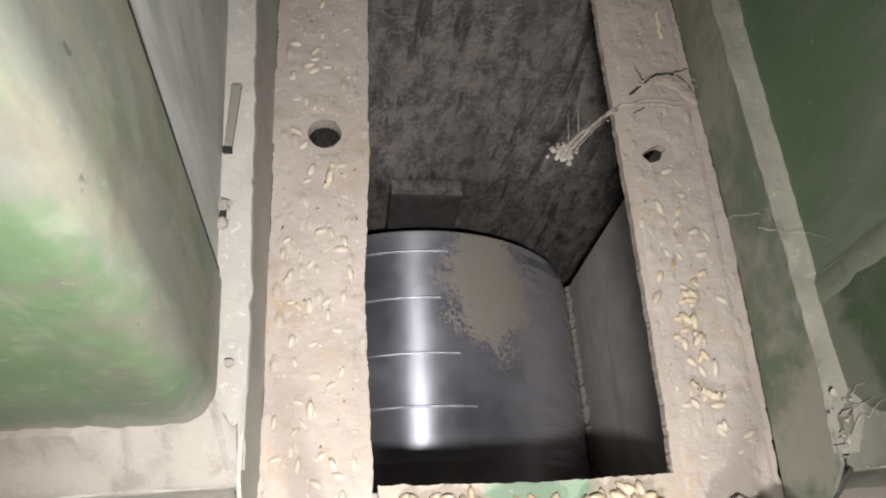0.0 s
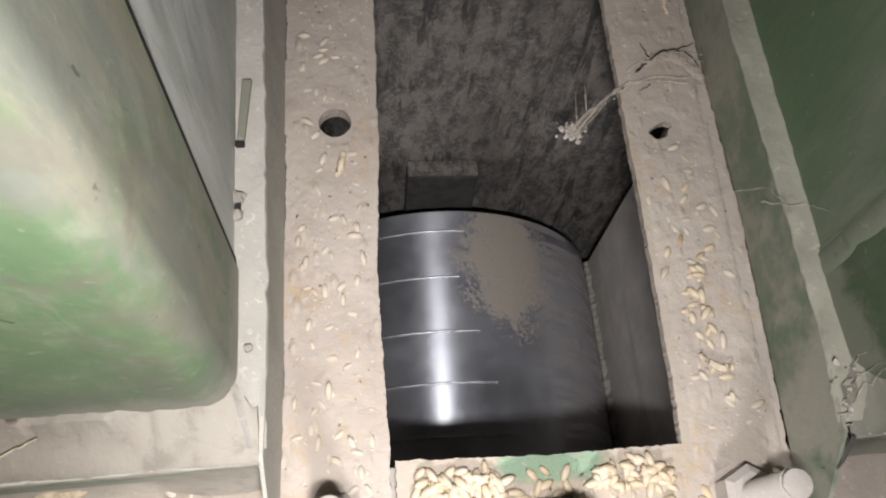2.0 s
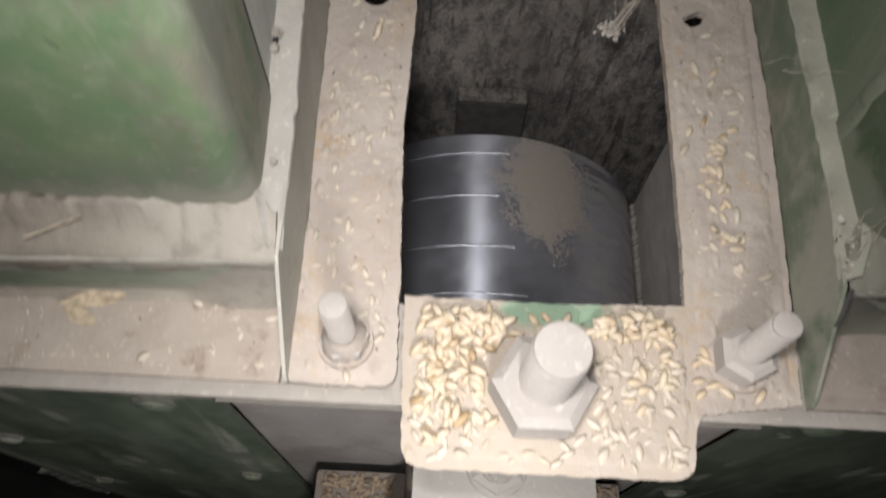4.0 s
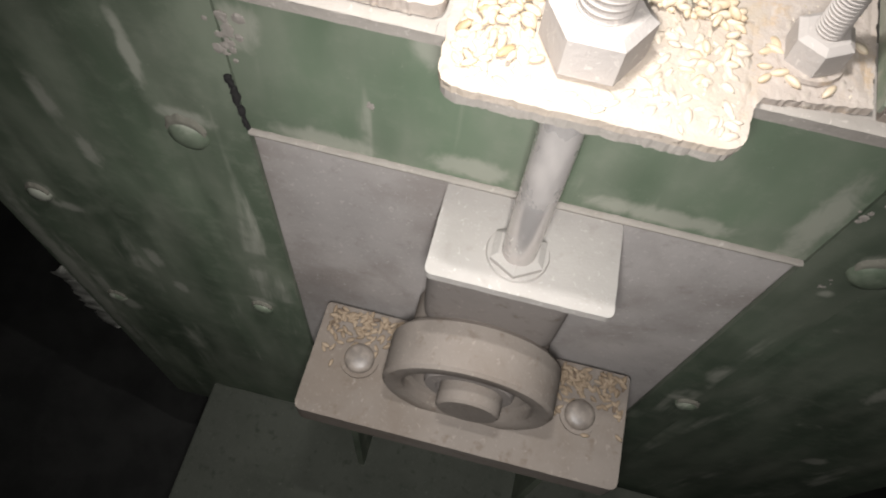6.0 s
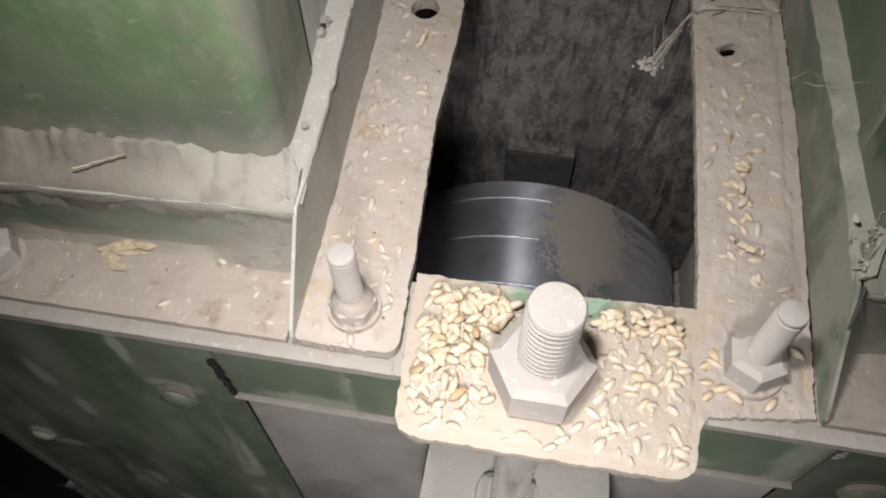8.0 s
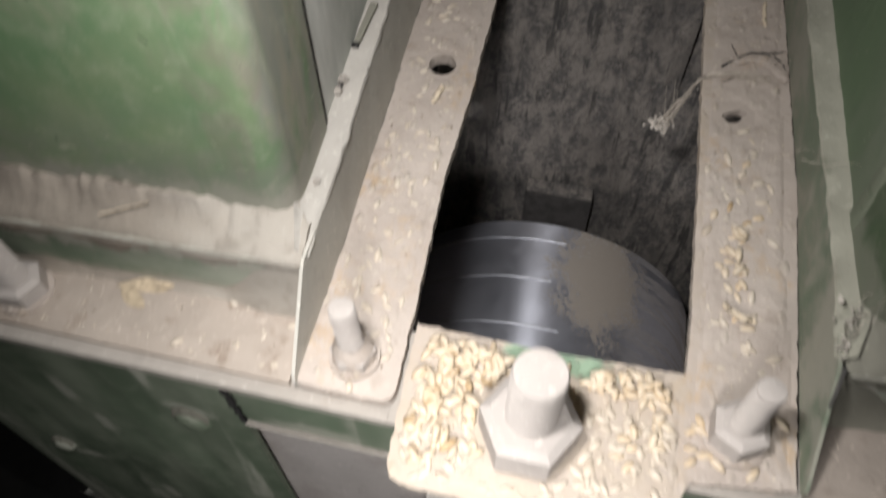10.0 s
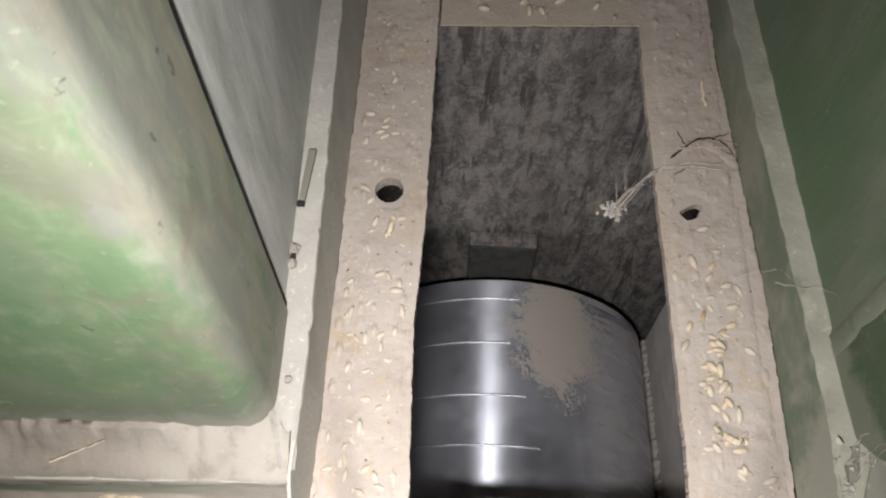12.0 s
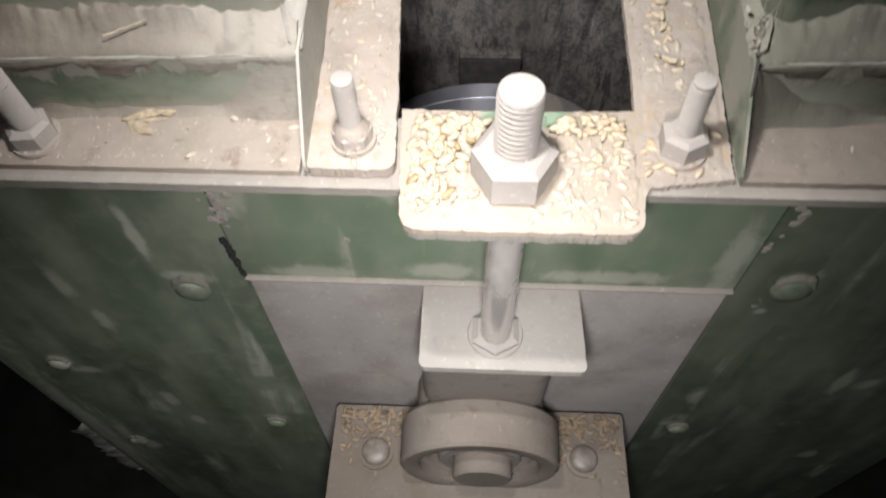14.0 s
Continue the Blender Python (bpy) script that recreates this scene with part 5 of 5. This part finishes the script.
def add_tube(bm, line, r, n=5, taper=True):
    rows = []
    for i, p in enumerate(line):
        d = (line[min(i + 1, len(line) - 1)] - line[max(i - 1, 0)]).normalized()
        u = d.orthogonal().normalized()
        w = d.cross(u)
        rr = r * (1 - 0.7 * i / len(line)) if taper else r
        rows.append([bm.verts.new(p + (u * math.cos(2 * math.pi * k / n) + w * math.sin(2 * math.pi * k / n)) * rr) for k in range(n)])
    for a, c in zip(rows, rows[1:]):
        for k in range(n):
            bm.faces.new((a[k], a[(k + 1) % n], c[(k + 1) % n], c[k]))
    bm.faces.new(rows[0]), bm.faces.new(rows[-1])


def flake(bm, centre, size, rng):
    """A thin bent scrap of chaff or web, with some thickness."""
    m = Matrix.Translation(centre) @ Euler([rng.uniform(0, 6.3) for _ in range(3)]).to_matrix().to_4x4()
    n = 6
    ring = [Vector((math.cos(a) * size * rng.uniform(0.4, 1.2), math.sin(a) * size * rng.uniform(0.3, 0.8), size * rng.gauss(0, 0.25))) for a in [2 * math.pi * k / n for k in range(n)]]
    lo, hi = [bm.verts.new(m @ p) for p in ring], [bm.verts.new(m @ (p + Vector((0, 0, size * 0.16)))) for p in ring]
    a, c = bm.verts.new(m @ Vector((0, 0, -size * 0.05))), bm.verts.new(m @ Vector((0, 0, size * 0.3)))
    for k in range(n):
        j = (k + 1) % n
        bm.faces.new((lo[k], hi[k], hi[j], lo[j]))
        bm.faces.new((a, lo[k], lo[j]))
        bm.faces.new((c, hi[j], hi[k]))


def cobweb():
    """A dusty tuft that hangs over the opening's edge, with threads running back across the plate."""
    rng = random.Random(41)
    t = thing("cobweb", "dusty cobweb tuft with straw bits hanging over the opening", "cobweb")
    bm = bmesh.new()
    for _ in range(26):
        c = Vector((0.0315, 0.1268, -0.0305)) + Vector([rng.gauss(0, s) for s in (0.0018, 0.0020, 0.0015)])
        clod(bm, c, rng.uniform(0.0004, 0.0013), rng)
    for _ in range(46):
        c = Vector((0.0325, 0.1275, -0.0295)) + Vector([rng.gauss(0, s) for s in (0.0026, 0.0022, 0.0022)])
        flake(bm, c, rng.uniform(0.0005, 0.0012), rng)
    for k in range(7):
        a = k / 6
        flake(bm, Vector((0.034, 0.128, -0.028)).lerp(Vector((0.0435, 0.1275, -0.001)), a) + Vector([rng.gauss(0, 0.0006) for _ in range(3)]), rng.uniform(0.0004, 0.0009), rng)
    tagged(part("tuft", bm, M_WEB_PALE, t, "pale lump of dust and chaff"), kind="stuff")
    for k in range(6):
        a = Vector((0.033, 0.128, -0.03)) + Vector([rng.gauss(0, 0.0018) for _ in range(3)])
        c = Vector((0.0435, 0.1275 + rng.gauss(0, 0.001), -0.001))
        e = Vector((0.055 + rng.uniform(0, 0.016), 0.131 + rng.gauss(0, 0.0022), 0.0012))
        strand([a, a.lerp(c, 0.5) + Vector((0, rng.gauss(0, 0.0012), 0.0025)), c + Vector((0, 0, 0.0025)), e, e + Vector((0.010, -0.002, 0.002))], 0.0007 if k < 2 else rng.uniform(0.0001, 0.00024), "thread", M_WEB, t, jitter=0.0002, seed=k)
    for k in range(5):
        a = Vector((0.036, 0.129, -0.024)) + Vector([rng.gauss(0, 0.003) for _ in range(3)])
        strand([a, a + Vector((rng.gauss(0.001, 0.002), rng.uniform(0.004, 0.011), rng.uniform(0.002, 0.009)))], 0.00018, "thread", M_WEB, t, seed=60 + k)
    for k in range(2):
        y = 0.137 + 0.003 * k
        strand([(0.046, y - 0.004, 0.0009), (0.056, y + 0.001, 0.0016), (0.066, y + 0.003, 0.0018), (0.0755, y + 0.0, 0.004), (0.083, y - 0.012, 0.012)], 0.00025, "thread", M_WEB, t, jitter=0.0002, seed=80 + k)
    crust = thing("dust_crust", "lifted crust of cracked dust on the deck plate", "dust crust")
    bm = bmesh.new()
    for k in range(16):
        a = k / 15
        c = (0.0545 + 0.019 * a, 0.1385 + 0.006 * math.sin(a * 3.1) - 0.006 * a, 0.0011)
        clod(bm, c, rng.uniform(0.0014, 0.0026), rng, 0.45)
    tagged(part("crust", bm, M_DECK, crust), kind="stuff")
    # Black strands laid on the dust paint the shade of its cracks.
    for k, pts in enumerate(([(0.049, 0.1345, 0.0012), (0.054, 0.1385, 0.0016), (0.0615, 0.1435, 0.002), (0.069, 0.1425, 0.002), (0.0745, 0.136, 0.0016)], [(0.0555, 0.14, 0.0017), (0.0525, 0.1475, 0.0012)], [(0.0655, 0.1435, 0.0019), (0.0735, 0.1475, 0.0013)], [(0.0535, 0.129, 0.0012), (0.049, 0.1265, 0.0011)])):
        strand(pts, 0.00055 if k == 0 else 0.0003, "crack", M_GAP, crust, "black strand painting the shade of a crack in the dust", jitter=0.00022, seed=200 + k)


M_WEB_PALE = plain("pale_fluff", (0.52, 0.46, 0.40), 0.95, scale=500)
cobweb()


def straws():
    def straw(points, r, label, seed):
        ob = strand(points, r, "straw", M_STRAW, None, "", 6, 0.0002, seed, taper=False)
        tagged(ob, label, "straw", "loose straws")
    straw([(-0.1430, 0.0002, 0.0372), (-0.136, 0.0032, 0.0376), (-0.1285, 0.0068, 0.0384)], 0.00026, "short pale straw lying on the dusty bar", 1)
    straw([(0.0545, 0.0285, 0.0012), (0.0565, 0.0255, 0.0028), (0.0605, 0.0235, 0.0032), (0.064, 0.0242, 0.0014)], 0.0011, "curled white straw bit on the deck plate", 2)
    straw([(-0.0605, 0.092, 0.0033), (-0.0588, 0.096, 0.0046), (-0.0585, 0.1, 0.0036)], 0.0012, "bent pale straw bit beside the hole", 3)
    straw([(0.0655, 0.161, 0.0008), (0.0648, 0.168, 0.0014), (0.0655, 0.175, 0.0009)], 0.0008, "brown straw bit on the deck plate", 4)
    rng = random.Random(71)
    husk = thing("wheat_husk", "dry split wheat husk with a long awn on the ledge", "husk")
    for a, long, wide, x, y in ((14, 0.020, 0.0034, -0.1500, -0.0085), (6, 0.019, 0.0026, -0.1500, -0.0085), (-22, 0.012, 0.0052, -0.1475, -0.0095), (-34, 0.010, 0.0046, -0.1455, -0.0090), (24, 0.014, 0.0022, -0.1480, -0.0080), (30, 0.0068, 0.0034, -0.1345, -0.0060)):
        bm = bmesh.new()
        m = Matrix.Translation((x, y, 0.0016)) @ Matrix.Rotation(radians(a), 4, "Z") @ Matrix.Rotation(radians(rng.uniform(-5, 3)), 4, "Y") @ Matrix.Rotation(radians(rng.gauss(0, 14)), 4, "X") @ Matrix.Translation((long * 0.5, 0, 0))
        grain_mesh(bm, m, long, wide, 0.0008 if long > 0.008 else 0.0026, 0.5)
        part("glume", bm, M_HUSK, husk, smooth=60)
    strand([(-0.146, -0.0045, 0.002), (-0.136, -0.0008, 0.004), (-0.124, 0.0005, 0.0030)], 0.0004, "awn", M_STRAW, husk)


M_HUSK = plain("dusty_husk", (0.43, 0.34, 0.235), 0.8, scale=400)
straws()


def debris():
    rng = random.Random(51)
    clump = thing("dust_clump", "white clump of dust and cobweb on the socket's corner", "dust clump")
    bm = bmesh.new()
    for _ in range(20):
        k = rng.random()
        flake(bm, (0.0785 + rng.gauss(0, 0.0016), 0.003 + 0.018 * k + rng.gauss(0, 0.001), 0.0328 + 0.003 * k), rng.uniform(0.0006, 0.0017), rng)
    tagged(part("clump", bm, M_CLUMP, clump), kind="stuff")
    for k in range(3):
        y = 0.008 + 0.004 * k
        strand([(0.0785, y, 0.035), (0.083 + rng.gauss(0, 0.001), y + 0.004, 0.039), (0.084, y + rng.uniform(0.004, 0.012), 0.047)], 0.00012, "thread", M_WEB, clump, jitter=0.0004, seed=k)
    strand([(0.0775, -0.001, 0.0335), (0.0775, -0.007, 0.026), (0.0778, -0.009, 0.02), (0.0776, -0.008, 0.016)], 0.0006, "dark_fibre", M_DARK, clump, "dark hanging fibre", seed=9)
    # crumbs and slot in the lip beside the lap seam
    for y, r in ((0.0705, 0.0022), (0.0655, 0.0019), (0.028, 0.0012)):
        bm = bmesh.new()
        clod(bm, (-0.0862 if y > 0.05 else -0.0815, y, 0.0335), r, rng, 0.8)
        tagged(part("dust_crumb", bm, M_LIP), "pale crumb of caked dust lying on the lip", "dust crumb", "dust crumbs")
    bm = box(bmesh.new(), (-0.0872, -0.0850), (0.0885, 0.109), (0.0325, 0.0342), 0.0006)
    for v in bm.verts:
        v.co.x += 0.06 * (v.co.y - 0.0885) * (1 if v.co.x > -0.0861 else 0.4)
    tongue = tagged(part("slot_cover", bm, M_LIP_GREEN), "narrow grey metal tongue in the dusty lip", "metal tongue")
    # Solid black pieces paint the shade in the lip's gaps.
    bm = box(bmesh.new(), (-0.0876, -0.0850), (0.0866, 0.0884), (0.0325, 0.0341), 0.0003)
    part("shadow_gap", bm, M_GAP, tongue, "black piece painting the shaded gap at the tongue's end")
    bm = box(bmesh.new(), (-0.0868, -0.0852), (0.0664, 0.0698), (0.0325, 0.0342), 0.0003)
    part("shadow_gap", bm, M_GAP, tongue, "black piece painting the shaded gap between crumbs of dust")
    # cobweb sheet along the far seam
    web = thing("seam_web", "grey dusty cobweb along the leg's lap seam", "cobweb", YAW[1] @ LEAN)
    bm = bmesh.new()
    rows = []
    for k in range(90):
        h, w = 0.034 + 0.004 * k, 0.0016 * noise.noise(Vector((k * 0.25, 1, 2))) + 0.0008 * noise.noise(Vector((k * 0.9, 5, 2)))
        rows.append([bm.verts.new(p) for p in ((0.0832, 0.0395 + 1.8 * w, h), (0.08285, 0.0412 + 1.6 * w, h), (0.0828, 0.0470 + w, h), (0.0845, 0.0490 + 0.6 * w, h))])
    for a, c in zip(rows, rows[1:]):
        for i in range(4):
            bm.faces.new((a[i], a[(i + 1) % 4], c[(i + 1) % 4], c[i]))
    bm.faces.new(rows[0]), bm.faces.new(rows[-1])
    part("seam_dust", bm, M_SEAM, web, "grey dust gathered along the seam", YAW[1] @ LEAN, smooth=60)
    for pts in ([(0.067, 0.0675, 0.0325), (0.074, 0.066, 0.034), (0.0775, 0.063, 0.040), (0.0785, 0.058, 0.046)], [(0.062, 0.076, 0.018), (0.068, 0.0725, 0.0325), (0.073, 0.068, 0.034)]):
        strand(pts, 0.00011, "web_thread", M_WEB, web, jitter=0.0003, seed=len(pts))
    # rivets, flakes and drips on the front sheets
    def rivet(x, w, r, label):
        t = thing("rivet", label, "rivet", LEAN, group="rivets in the side sheets")
        part("rivet_head", lathe(bmesh.new(), [(0, -0.0042), (r * 0.55, -0.0038), (r * 0.9, -0.0022), (r, 0.0004), (0, 0.0004)], 24, "y", (x, -0.0048, w)), M_SHEET, t, "", LEAN, smooth=60)
        bm = bmesh.new()
        rows = []
        for k in range(25):
            a = radians(20 + 140 * k / 24)
            f = math.sin(math.pi * k / 24) ** 0.7
            out = 1.0 + f * (0.38 + 0.2 * noise.noise(Vector((k * 0.4, x * 90, w * 50))))
            ring = ((0.9, -0.0068), (1.0, -0.0070), (0.5 + 0.5 * out, -0.0066), (out, -0.0050), (0.95, -0.0046))
            rows.append([bm.verts.new((x + q * r * math.cos(a), v, w + q * r * math.sin(a))) for q, v in ring])
        for a, c in zip(rows, rows[1:]):
            for q in range(5):
                bm.faces.new((a[q], a[(q + 1) % 5], c[(q + 1) % 5], c[q]))
        bm.faces.new(rows[0]), bm.faces.new(rows[-1])
        part("dust_cap", bm, M_LIP_GREEN, t, "pale dust caught above the head", LEAN, smooth=60)
    for x, w in ((-0.166, -0.137), (0.1474, -0.1182)):
        rivet(x, w, 0.0105, "domed green rivet head with dust on top")
    for x, w in ((-0.165, -0.35), (0.1455, -0.33), (-0.292, -0.245), (-0.3, -0.41)):
        rivet(x, w, 0.008, "small domed rivet head pale with dust")
    for k, (x, w, r) in enumerate(((-0.1325, -0.060, 0.0065), (-0.1318, -0.068, 0.004), (-0.184, -0.012, 0.003), (0.128, -0.055, 0.005), (0.122, -0.08, 0.003), (-0.075, -0.084, 0.0022), (0.135, -0.135, 0.0025))):
        bm = bmesh.new()
        for _ in range(13):
            clod(bm, (x + rng.gauss(0, r * 0.45), -0.0042, w + rng.gauss(0, r * 0.9)), r * rng.uniform(0.14, 0.5), rng, 1.0)
        for v in bm.verts:
            v.co.y = -0.0043 + (v.co.y + 0.0042) * 0.22
        tagged(part("dust_patch", bm, M_LIP, None, "", LEAN), "pale clot of dust stuck to the front sheet", "dust clot", "dust clots on the front", kind="stuff")
    # torn film on the outer edge
    film = thing("torn_film", "torn grey plastic film hanging on the boot's edge", "plastic film", LEAN)
    bm = bmesh.new()
    rows = []
    for k in range(46):
        w = -0.375 - 0.135 * k / 45
        reach = (0.010 + 0.016 * abs(noise.noise(Vector((k * 0.23, 3, 1)))) + 0.010 * abs(noise.noise(Vector((k * 0.9, 5, 1))))) * min(1.0, k / 4, (45 - k) / 4)
        dip = 0.004 * noise.noise(Vector((k * 0.2, 9, 2)))
        ring = [(-0.3345, -0.0040), (-0.336 - reach * 0.5, -0.0052 + dip), (-0.336 - reach, -0.0035 + 1.6 * dip), (-0.336 - reach * 0.5, -0.0046 + dip), (-0.3345, -0.0034)]
        rows.append([bm.verts.new((x, y, w - reach * 0.4)) for x, y in ring])
    for a, c in zip(rows, rows[1:]):
        for q in range(5):
            bm.faces.new((a[q], a[(q + 1) % 5], c[(q + 1) % 5], c[q]))
    bm.faces.new(rows[0]), bm.faces.new(rows[-1])
    part("flap", bm, M_FILM, film, "", LEAN, smooth=60)


M_SEAM = dusty_steel("seam_dust_green_grey", (0.165, 0.178, 0.130), (0.07, 0.096, 0.056), 0.5, 0.2, 0.5)
M_FILM = plain("grey_film", (0.30, 0.29, 0.255), 0.6, 0.0, 80)
debris()
